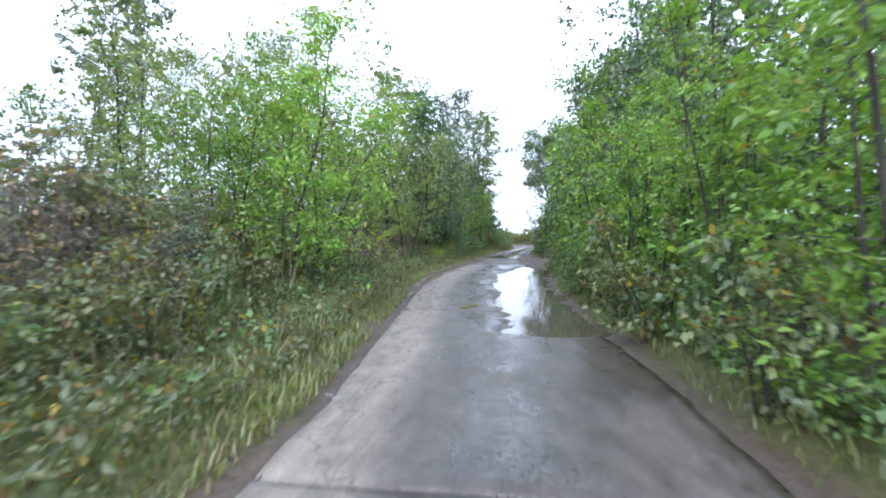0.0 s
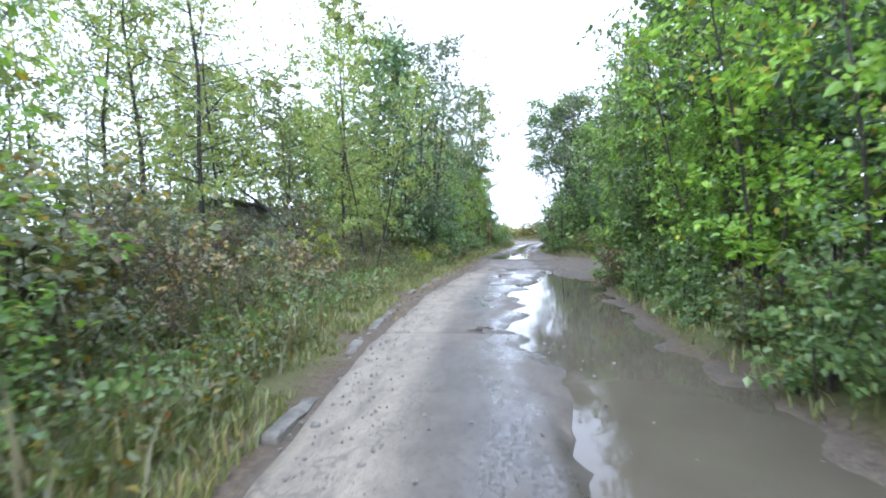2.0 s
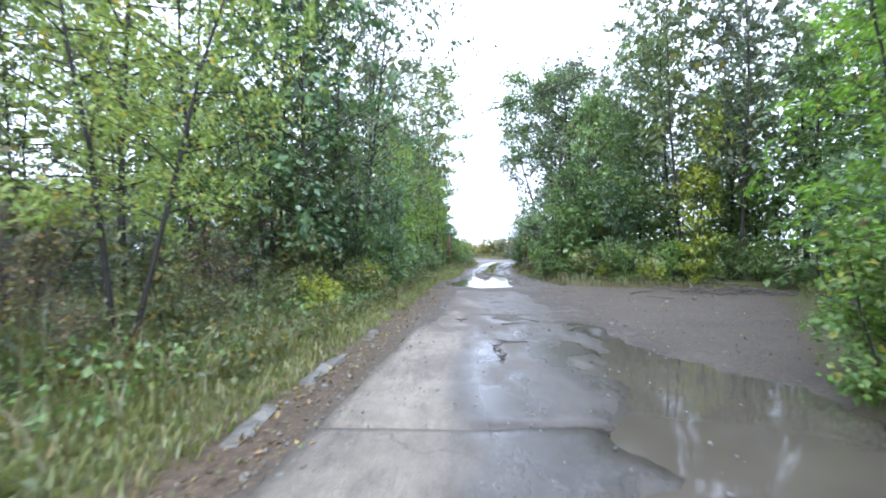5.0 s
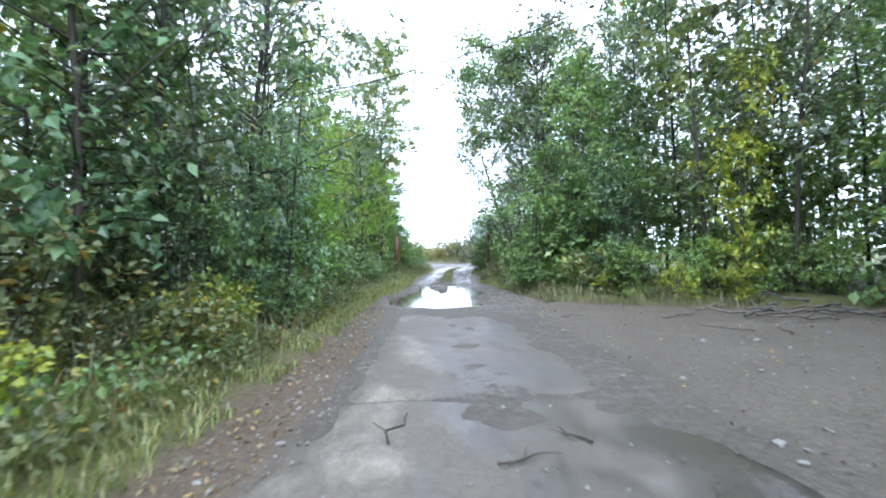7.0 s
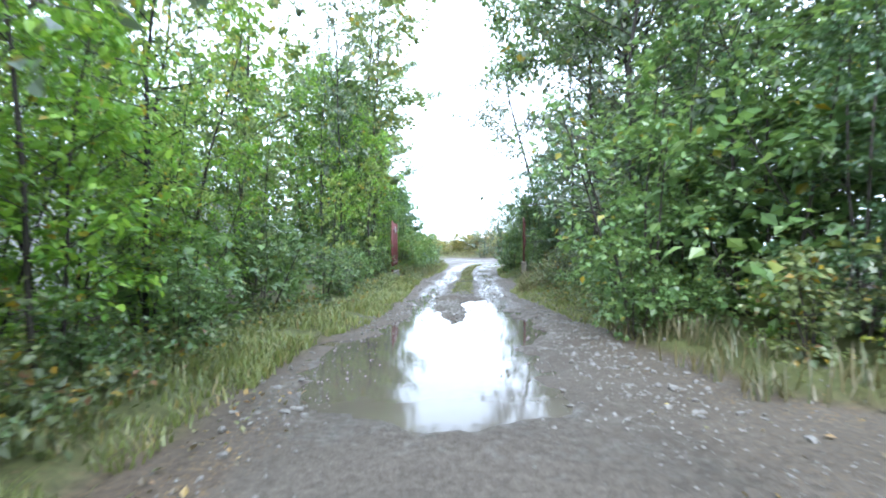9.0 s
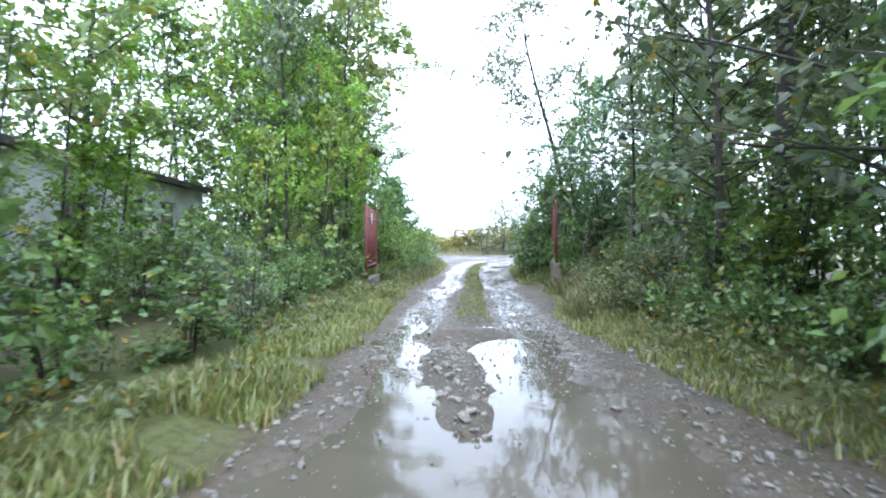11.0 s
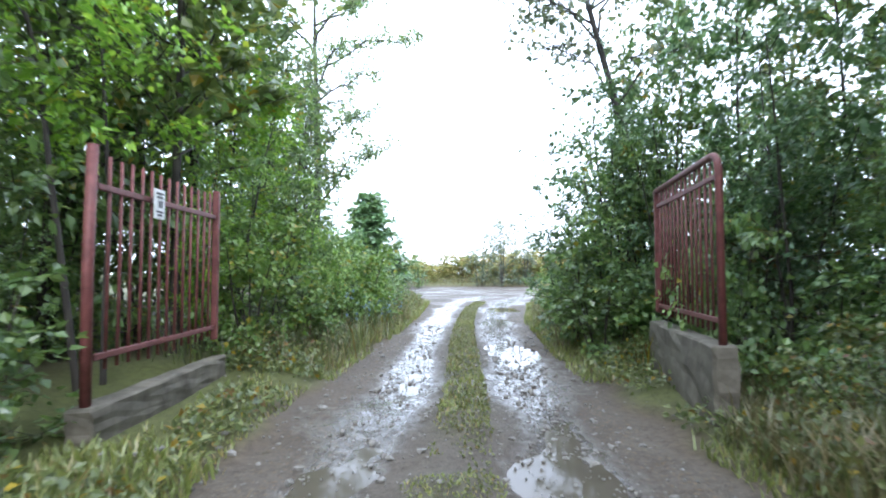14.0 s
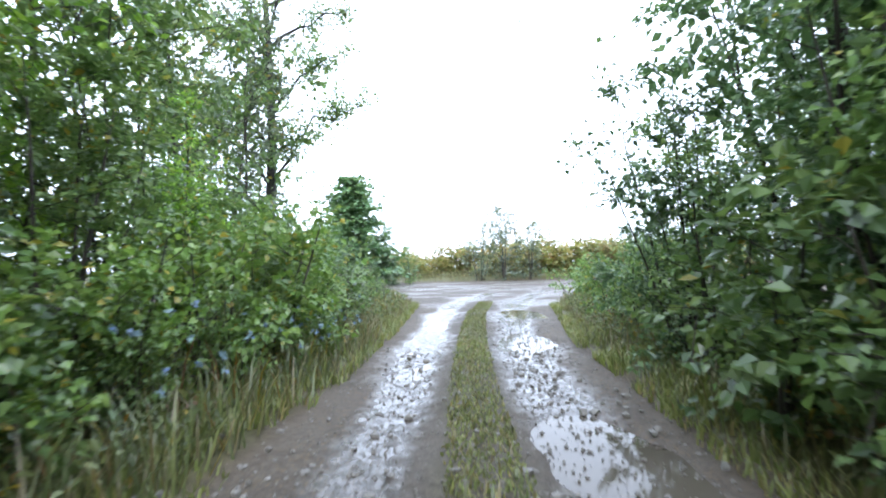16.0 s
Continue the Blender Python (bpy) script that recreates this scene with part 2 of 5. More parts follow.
def plain(name, a, b_, scale, rough=0.6, spec=0.4, metal=0.0, bump=0.3, stretch=None):
    m, n, l, b = material(name, rough, spec, metal)
    f = noise_of(n, l, scale, 7, 0.68, stretch)
    l.new(ramp(n, l, f, [(0.3, a), (0.7, b_)]), b.inputs["Base Color"])
    bumped(n, l, b, f, bump, 0.01)
    return m


EARTH, CONCRETE, WATER = earth_material(), concrete_material(), water_material()
STONE = plain("grey_stone", (0.09, 0.085, 0.078), (0.26, 0.245, 0.22), 12, 0.5)
KERB = plain("kerb_concrete", (0.05, 0.046, 0.038), (0.21, 0.2, 0.175), 6, 0.75)
PLINTH = plain("mossy_concrete", (0.062, 0.054, 0.04), (0.19, 0.168, 0.132), 4, 0.8)
RED = plain("faded_red_paint", (0.085, 0.026, 0.025), (0.20, 0.066, 0.06), 11, 0.55, 0.4)
SIGN_WHITE = plain("white_sign_paint", (0.62, 0.62, 0.6), (0.8, 0.8, 0.78), 20, 0.45)
SIGN_INK = plain("dark_print", (0.05, 0.05, 0.05), (0.09, 0.09, 0.09), 30, 0.5)
PLASTER = plain("stained_plaster", (0.40, 0.41, 0.39), (0.76, 0.77, 0.74), 1.6, 0.85)
ROOF = plain("dark_roof_sheet", (0.035, 0.032, 0.03), (0.09, 0.08, 0.075), 4, 0.6)
PLANK = plain("grey_weathered_planks", (0.10, 0.095, 0.09), (0.24, 0.23, 0.215), 7, 0.85, stretch=(4, 4, 0.3))
TWIG = plain("wet_twig", (0.03, 0.022, 0.015), (0.08, 0.06, 0.04), 20, 0.6)
WIRE = plain("black_cable", (0.015, 0.015, 0.015), (0.03, 0.03, 0.03), 20, 0.6)


# ---- builders ----
def mesh_of(name, verts, faces, mat, smooth=False):
    me = bpy.data.meshes.new(name)
    me.from_pydata(np.asarray(verts, float).tolist(), [], faces if isinstance(faces, list) else faces.tolist())
    me.materials.append(mat)
    if smooth:
        me.shade_smooth()
    me.update()
    return me


def part_mesh(name, me, parent, label=""):
    ob = new(name, me)
    ob.parent = parent
    return tagged(ob, label)


def part(name, bm, mat, parent, label=""):
    me = bpy.data.meshes.new(name)
    bm.to_mesh(me)
    bm.free()
    me.materials.append(mat)
    return part_mesh(name, me, parent, label)


def thing(name, m, label, category, group="", kind=""):
    ob = new(name)
    ob.empty_display_size = 0.2
    ob.matrix_basis = m
    return tagged(ob, label, category, group, kind)


def box(bm, size, at, bevel=0.0, turn=None):
    m = Matrix.Translation(at) @ (turn or Matrix.Identity(4)) @ Matrix.Diagonal((*size, 1))
    vs = bmesh.ops.create_cube(bm, size=1, matrix=m)["verts"]
    if bevel:
        es = list({e for v in vs for e in v.link_edges})
        bmesh.ops.bevel(bm, geom=es, offset=bevel, segments=1, affect="EDGES")
    return bm


def lattice(ix, iy, seed):
    v = np.sin(ix * 127.1 + iy * 311.7 + seed * 74.7) * 43758.5453
    return v - np.floor(v)


def vnoise(x, y, scale, seed=0):
    """Smooth value noise from 0 to 1; scale is the size of a cell."""
    x, y = np.asarray(x, float) / scale, np.asarray(y, float) / scale
    ix, iy = np.floor(x), np.floor(y)
    fx, fy = x - ix, y - iy
    fx, fy = fx * fx * (3 - 2 * fx), fy * fy * (3 - 2 * fy)
    a, b = lattice(ix, iy, seed), lattice(ix + 1, iy, seed)
    c, d = lattice(ix, iy + 1, seed), lattice(ix + 1, iy + 1, seed)
    return a + (b - a) * fx + (c - a) * fy + (a - b - c + d) * fx * fy


def ease(v):
    v = np.clip(v, 0, 1)
    return v * v * (3 - 2 * v)


# ---- the lie of the land ----
LEFT_Y = [-40, -10, 4, 9, 11, 14.5, 20, 26, 30, 37, 39.7, 41, 44, 49, 54, 57, 60, 64, 71, 76, 85, 100]
LEFT_X = [-1.3, -1.3, -1.5, -1.95, -2.15, -2.5, -2.82, -2.5, -2.2, -2.0, -1.9, -1.4, -1.05, -0.85, -0.5, -0.15, 0.2, 0.6, 1.05, -1, -8, -15]
RIGHT_Y = [-40, 6, 9, 14, 19, 22, 25, 29.7, 33, 34.5, 36.5, 40, 42, 47, 49, 51, 54, 57, 62, 68, 70, 76, 85, 100]
RIGHT_X = [1.7, 1.6, 1.4, 1.3, 1.6, 1.7, 3.3, 6.0, 8.0, 5.4, 2.5, 2.4, 2.2, 2.0, 2.6, 2.85, 2.75, 3.0, 3.6, 4.9, 5.3, 9, 22, 30]
RUT_Y = [43, 46.5, 50.8, 53.3, 59, 63, 67, 72, 80]
RUT_L = [-0.5, -0.35, 0.0, 0.4, 0.85, 1.2, 1.6, 2.4, 5.0]
RUT_R = [1.3, 1.4, 1.75, 1.95, 2.35, 2.85, 3.5, 4.6, 7.5]
# basins: middle x, y, half width, half length, depth
BASINS = [
    (1.6, 51.1, 0.36, 0.6, 0.075), (-0.35, 46.6, 0.25, 0.9, 0.05),
    (2.32, 56.9, 0.5, 1.0, 0.085), (2.9, 62.4, 0.5, 0.9, 0.075), (3.9, 67.5, 0.6, 1.6, 0.07),
]

# pools: y, left shore, right shore, depth, how frayed the shore is
POOLS = [
    ([6.3, 7.5, 14, 16, 18, 19.5, 21.5, 22.2, 23, 24, 25, 26.3, 26.9], [2.2, -0.1, -0.33, -0.44, -0.4, -0.5, -0.2, 0.0, 0.3, 0.3, 0.5, 0.75, 2.0], [-0.4, 1.5, 1.25, 1.2, 1.35, 1.5, 1.9, 1.95, 1.9, 1.5, 1.2, 0.85, -0.4], 0.085, 1.4),
    ([35.3, 36.0, 36.6, 37.5, 38.9, 40.4, 42.6, 44, 45.2, 45.6], [1.2, -0.4, -1.3, -1.8, -1.85, -1.45, -0.9, -0.6, -0.5, 1.4], [-0.9, 0.35, 0.8, 0.95, 1.05, 1.3, 1.6, 1.5, 1.3, -0.4], 0.085, 2.6),
]
SLAB_OFF_Y, SLAB_OFF = [8, 10, 14, 16, 18.5, 22, 28, 35], [0.1, 0.12, 0.18, 0.28, 0.42, 0.52, 0.6, 0.6]


def slab_left(y):
    return np.interp(y, LEFT_Y, LEFT_X) + np.interp(y, SLAB_OFF_Y, SLAB_OFF)


def lie(x, y):
    """Height of the ground, and how much of it is track, grass, wet and strewn with leaves."""
    x, y = np.asarray(x, float), np.asarray(y, float)
    ragged = 0.35 * (vnoise(x, y, 0.9, 3) - 0.5) + 0.2 * (vnoise(x, y, 0.3, 4) - 0.5)
    dl, dr = np.interp(y, LEFT_Y, LEFT_X) - x + ragged, x - np.interp(y, RIGHT_Y, RIGHT_X) + ragged
    out = np.maximum(dl, dr)
    out = np.where(y > 100, np.maximum(out, (y - 100) + 2 * ragged), out)
    z = 0.14 * ease(out / 0.7) + 0.10 * ease((out - 0.6) / 2.5) + 0.03 * (vnoise(x, y, 1.6, 1) - 0.5) + 0.02 * (vnoise(x, y, 0.35, 2) - 0.5)
    z = z + ease(out / 3.0) * (0.35 * (vnoise(x, y, 6.0, 5) - 0.5) + 0.1 * (vnoise(x, y, 1.1, 6) - 0.5))
    rough_track = ease((y - 34.5) / 4)
    z = z + rough_track * (1 - 0.45 * ease((y - 50) / 3)) * ease(-out / 0.2 + 0.5) * (0.055 * (vnoise(x, y, 0.3, 7) - 0.5) + 0.065 * (vnoise(x, y, 0.75, 8) - 0.5))
    rl, rr = np.interp(y, RUT_Y, RUT_L), np.interp(y, RUT_Y, RUT_R)
    rut = np.maximum(np.exp(-((x - rl) / 0.3) ** 2), np.exp(-((x - rr) / 0.36) ** 2)) * ease((y - 42) / 3) * ease((82 - y) / 8)
    mid = (rl + rr) / 2
    isle = np.exp(-((x - mid) / 0.27) ** 4) * ease((y - 46.6) / 1.2) * ease((72.5 - y) / 3) * (1 - 0.85 * np.exp(-((y - 51.6) / 0.45) ** 4))
    z = z - 0.028 * rut + 0.05 * isle
    for py, pl, pr, deep, frayed in POOLS:
        inside = np.minimum(x - np.interp(y, py, pl), np.interp(y, py, pr) - x) + frayed * (0.3 * (vnoise(x, y, 0.6, 15) - 0.5) + 0.14 * (vnoise(x, y, 0.22, 16) - 0.5))
        z = z - deep * ease(inside / 0.4 + 0.35)
    z = z + 0.085 * np.exp(-((x - 0.12) / (0.06 + 0.09 * np.clip(y - 41, 0, 4))) ** 4) * ease((y - 40.8) / 1.2) * ease((46 - y) / 0.8)
    for bx, by, hw, hl, deep in BASINS:
        q = ((x - bx) / hw) ** 2 + ((y - by) / hl) ** 2
        z = z - deep * ease(1.25 - q * (0.8 + 0.5 * vnoise(x, y, 0.8, 9)))
    soil_strip = ease((slab_left(y) - 0.02 - x) / 0.12) * ease((36.5 - y) / 2) * ease((y - 9) / 3)
    track = ease(0.5 - out / 0.35) * (1 - 0.85 * soil_strip)
    turf = np.maximum(ease(out / 0.4), (0.45 + 0.3 * ease((y - 52) / 2)) * isle * ease(1.6 * vnoise(x, y, 0.35, 11) - 0.15))
    turf = turf * (1 - 0.85 * ease((out - 1.8) / 2.0) * ease((14 - out) / 4) * ease((99 - y) / 3))
    wet = np.clip(0.42 + 0.8 * rut + 0.5 * (vnoise(x, y, 1.5, 12) - 0.5) + 0.2 * ease((y - 64) / 8) * ease((100 - y) / 4), 0, 1) * track
    apron = ease((x - 1.2) / 0.6) * ease((y - 23) / 2) * ease((37.5 - y) / 2)
    wet = wet * (1 - 0.6 * apron)
    leafy = np.clip(ease(0.7 - np.abs(out + 0.4) / 0.9) + 0.5 * apron + 0.6 * soil_strip, 0, 1)
    return z, track, turf, wet, leafy


def height(x, y):
    return float(lie([x], [y])[0][0])


def attribute(me, name, values):
    a = me.attributes.new(name, "FLOAT", "POINT")
    a.data.foreach_set("value", np.asarray(values, np.float32))


def grid_faces(nx, ny):
    i = np.arange(nx * ny).reshape(ny, nx)
    return np.stack([i[:-1, :-1], i[:-1, 1:], i[1:, 1:], i[1:, :-1]], -1).reshape(-1, 4)


def spread(start, step, grow, end):
    out = [start]
    while abs(out[-1] - start) < abs(end - start):
        step *= grow
        out.append(out[-1] + math.copysign(step, end - start))
    return out[1:]


SLAB_R_Y, SLAB_R_X = [-12, 5, 10, 24, 34.4], [1.55, 1.5, 1.15, 1.0, 1.05]
JOINTS = [-10.0, -3.6, 2.7, 9.6, 15.25, 21.7, 28.0, 34.3]


def build_ground():
    xs = np.array(sorted(spread(-3.4, 0.13, 1.2, -500)) + list(np.arange(-3.4, 5.01, 0.13)) + spread(5.0, 0.13, 1.18, 500))
    ys = np.array(sorted(spread(-4, 0.12, 1.15, -300)) + list(np.arange(-4, 76.01, 0.16)) + spread(76, 0.14, 1.07, 900))
    gx, gy = np.meshgrid(xs, ys)
    x, y = gx.ravel(), gy.ravel()
    z, track, turf, wet, leafy = lie(x, y)
    under = ease((x - slab_left(y) - 0.02 - 0.08 * ease((y - 26) / 4)) / 0.1) * ease((np.interp(y, SLAB_R_Y, SLAB_R_X) - 0.05 - x) / 0.1) * ease((27.3 - y) / 0.6) * ease((y + 9.9) / 0.1)
    me = bpy.data.meshes.new("ground")
    me.from_pydata(np.stack([x, y, z - 0.09 * under], 1).tolist(), [], grid_faces(len(xs), len(ys)).tolist())
    me.materials.append(EARTH)
    for name, v in (("road", track), ("grass", turf), ("wet", wet), ("leafy", leafy)):
        attribute(me, name, v)
    me.shade_smooth()
    tagged(new("ground", me), "muddy track and weedy ground, wet from rain", "ground", kind="structure")


def build_road():
    """The old concrete carriageway, slab by slab, with open joints."""
    road = thing("road", pose(0, 0, 0), "worn concrete slab road, wet with rain", "road", kind="structure")
    rng = np.random.default_rng(4)
    for a, b in zip(JOINTS, JOINTS[1:]):
        ny, nx = int((b - a) / 0.12), 34
        v, u = np.meshgrid(np.linspace(0, 1, ny), np.linspace(0, 1, nx), indexing="ij")
        y = a + 0.012 + (b - a - 0.024) * v
        edge = (0.10 + 0.2 * ease((y - 26) / 4)) * (0.6 * vnoise(y * 0 + 3, y, 0.45, 21) + 0.4 * vnoise(y * 0 + 3, y, 0.17, 28) - 0.5)
        xl, xr = slab_left(y) + edge * 0.6, np.interp(y, SLAB_R_Y, SLAB_R_X) - 0.1 * ease((y - 26) / 4) - edge
        x = xl + (xr - xl) * u
        y = y + 0.02 * (vnoise(x, y * 0 + a, 0.3, 22) - 0.5) * (v > 0.98)
        if b == JOINTS[-1]:
            y = y + v ** 6 * (0.8 * (0.6 * vnoise(x, x * 0 + 5, 0.5, 27) + 0.4 * vnoise(x, x * 0 + 5, 0.16, 29) - 0.6))
        sunk = ease((y - 26.2) / 1.5) * (0.06 * (0.5 * vnoise(x, y, 0.9, 34) + 0.3 * vnoise(x, y, 0.3, 35) + 0.2 * vnoise(x, y, 0.13, 36) - 0.50) - 0.02 * ease((y - 32) / 3) + 0.03 * np.exp(-((x - np.interp(y, [26, 28, 34], [-1.5, -1.2, -0.8])) / 0.5) ** 2) + 0.018 * np.exp(-((x - 0.3) / 0.4) ** 2))
        sunk = sunk - 0.05 * ease((y - 26.2) / 1.5) * (ease((0.35 - (x - slab_left(y))) / 0.4) + ease((x - np.interp(y, SLAB_R_Y, SLAB_R_X) + 0.4) / 0.4))
        z = lie(x, y)[0] + 0.012 * (1 - ease((y - 26.2) / 1.5)) + sunk + rng.uniform(-0.006, 0.006) * (a < 25) - 0.02 * (np.minimum(v, 1 - v) * ny < 0.5)
        top = np.stack([x, y, z], -1).reshape(-1, 3)
        faces = grid_faces(nx, ny).tolist()
        i = np.arange(nx * ny).reshape(ny, nx)
        loop = list(i[0, :]) + list(i[1:, -1]) + list(i[-1, -2::-1]) + list(i[-2:0:-1, 0])
        low = top[loop] - (0, 0, 0.14)
        n = len(top)
        faces += [[int(loop[k]), n + k, n + (k + 1) % len(loop), int(loop[(k + 1) % len(loop)])] for k in range(len(loop))]
        me = mesh_of("slab", np.concatenate([top, low]), faces, CONCRETE, True)
        xw = np.concatenate([x.ravel(), top[loop][:, 0]])
        yw = np.concatenate([y.ravel(), top[loop][:, 1]])
        centre = np.interp(yw, [0, 6, 12, 20, 30, 35], [-0.1, -0.3, -0.6, -0.9, -0.45, -0.2])
        wet = np.clip(0.02 + 1.1 * np.exp(-((xw - centre) / 0.55) ** 2) + 0.9 * ease((xw - centre - 0.1) / 0.5) + 0.5 * (vnoise(xw, yw, 1.2, 23) - 0.5), 0, 1)
        track_x = np.interp(yw, [0, 10, 16, 18.5, 21.6, 25, 28, 34], [-0.95, -1.7, -2.0, -1.95, -1.75, -1.65, -1.2, -0.9])
        pale = np.clip(1.15 * np.exp(-((xw - track_x + 0.12 * (vnoise(xw, yw, 1.5, 25) - 0.5)) / 0.46) ** 4) + 0.2 * (vnoise(xw, yw, 0.9, 24) - 0.35), 0, 1)
        pale = pale * (1 - 0.55 * ease((yw - 27) / 4) * vnoise(xw, yw, 0.8, 26))
        attribute(me, "wet", wet * (1 - 0.9 * pale) * (1 - 0.6 * ease((yw - 26) / 3)))
        attribute(me, "pale", pale)
        rim = 0.5 + np.minimum(np.minimum(xw - slab_left(yw), np.interp(yw, SLAB_R_Y, SLAB_R_X) - 0.1 - xw), 34.0 - yw) + 0.7 * (vnoise(xw, yw, 0.7, 31) - 0.5) + 0.3 * (vnoise(xw, yw, 0.22, 32) - 0.5)
        attribute(me, "mud", ease((yw - 20) / 8) + 1.1 * ease((yw - 25) / 4) * ease((0.75 - rim) / 0.5))
        part_mesh("slab", me, road)


def build_puddles():
    """Still water in the hollows; the ground rises through each sheet at its shore."""
    sheets = [(-0.9, 6.5, 2.9, 26.5), (-2.2, 35.2, 2.6, 45.6), (-0.9, 45.6, 2.7, 52.5), (-0.9, 52.5, 3.4, 59.0), (0.2, 59.0, 4.4, 66.0), (0.8, 66.0, 5.4, 72.0)]
    for x0, y0, x1, y1 in sheets:
        ys = np.linspace(y0, y1, max(8, int((y1 - y0) / 0.4)))
        v = np.array([(x, y, -0.036) for y in ys for x in np.linspace(x0, x1, 8)])
        me = mesh_of("puddle", v, grid_faces(8, len(ys)), WATER)
        tagged(new("puddle", me), "muddy brown rain puddle lying in the track", "puddle", "puddles on the track", "structure")


build_ground()
build_road()
build_puddles()


# ---- plants ----
def tube(path, radii, sides, verts, faces):
    path = np.asarray(path, float)
    n0 = len(verts)
    ang = np.arange(sides) * 2 * math.pi / sides
    for k, (p, r) in enumerate(zip(path, radii)):
        d = path[min(k + 1, len(path) - 1)] - path[max(k - 1, 0)]
        d = d / (np.linalg.norm(d) + 1e-9)
        a = np.cross(d, (0.31, 0.95, 0.05))
        a /= np.linalg.norm(a) + 1e-9
        b = np.cross(d, a)
        verts.extend((p + r * (math.cos(t) * a + math.sin(t) * b)) for t in ang)
    for k in range(len(path) - 1):
        for s in range(sides):
            i, j = n0 + k * sides + s, n0 + k * sides + (s + 1) % sides
            faces.append([i, j, j + sides, i + sides])


def leaves(rng, centres, size, wide, up=0.5, droop=0.2, full=False, way=None):
    """Leaves folded along the midrib, at the given stalks; full ones have a rounded outline. way: the direction each one points."""
    n = len(centres)
    d = rng.normal(size=(n, 3)) if way is None else way + 0.32 * rng.normal(size=(n, 3))
    d[:, 2] -= droop
    d /= np.linalg.norm(d, axis=1, keepdims=True)
    nrm = rng.normal(size=(n, 3)) * (1.0 if way is None else 0.65)
    nrm[:, 2] = np.abs(nrm[:, 2]) + up
    w = np.cross(d, nrm)
    w /= np.linalg.norm(w, axis=1, keepdims=True)
    nrm = np.cross(w, d)
    s = (size * rng.uniform(0.55, 1.3, n))[:, None]
    tip = centres + d * s - nrm * s * 0.08
    half = 0.5 * wide
    if full:
        rim = [centres + d * s * a + w * s * half * b + nrm * s * 0.09 * abs(b) for a, b in ((0.2, -0.85), (0.6, -0.8), (0.6, 0.8), (0.2, 0.85))]
        v = np.stack([centres, rim[0], rim[1], tip, rim[2], rim[3]], 1).reshape(-1, 3)
        i = np.arange(n)[:, None] * 6
        f = np.concatenate([i + [[0, 1, 2]], i + [[0, 2, 3]], i + [[0, 3, 4]], i + [[0, 4, 5]]], 1).reshape(-1, 3)
        return v, f
    l = centres + d * s * 0.42 + w * s * half + nrm * s * 0.1
    r = centres + d * s * 0.42 - w * s * half + nrm * s * 0.1
    v = np.stack([centres, r, tip, l], 1).reshape(-1, 3)
    i = np.arange(n)[:, None] * 4
    f = np.concatenate([i + [[0, 1, 2]], i + [[0, 2, 3]]], 1).reshape(-1, 3)
    return v, f


SHAPES = {
    "column": lambda s: 0.35 + 0.65 * math.sin(math.pi * min(1, s * 0.85 + 0.12)) ** 0.7,
    "round": lambda s: math.sin(math.pi * min(1, s * 0.8 + 0.2)) ** 0.6,
    "cone": lambda s: 1.02 - 0.85 * s,
    "mound": lambda s: (1 - s ** 2.2) ** 0.5,
}


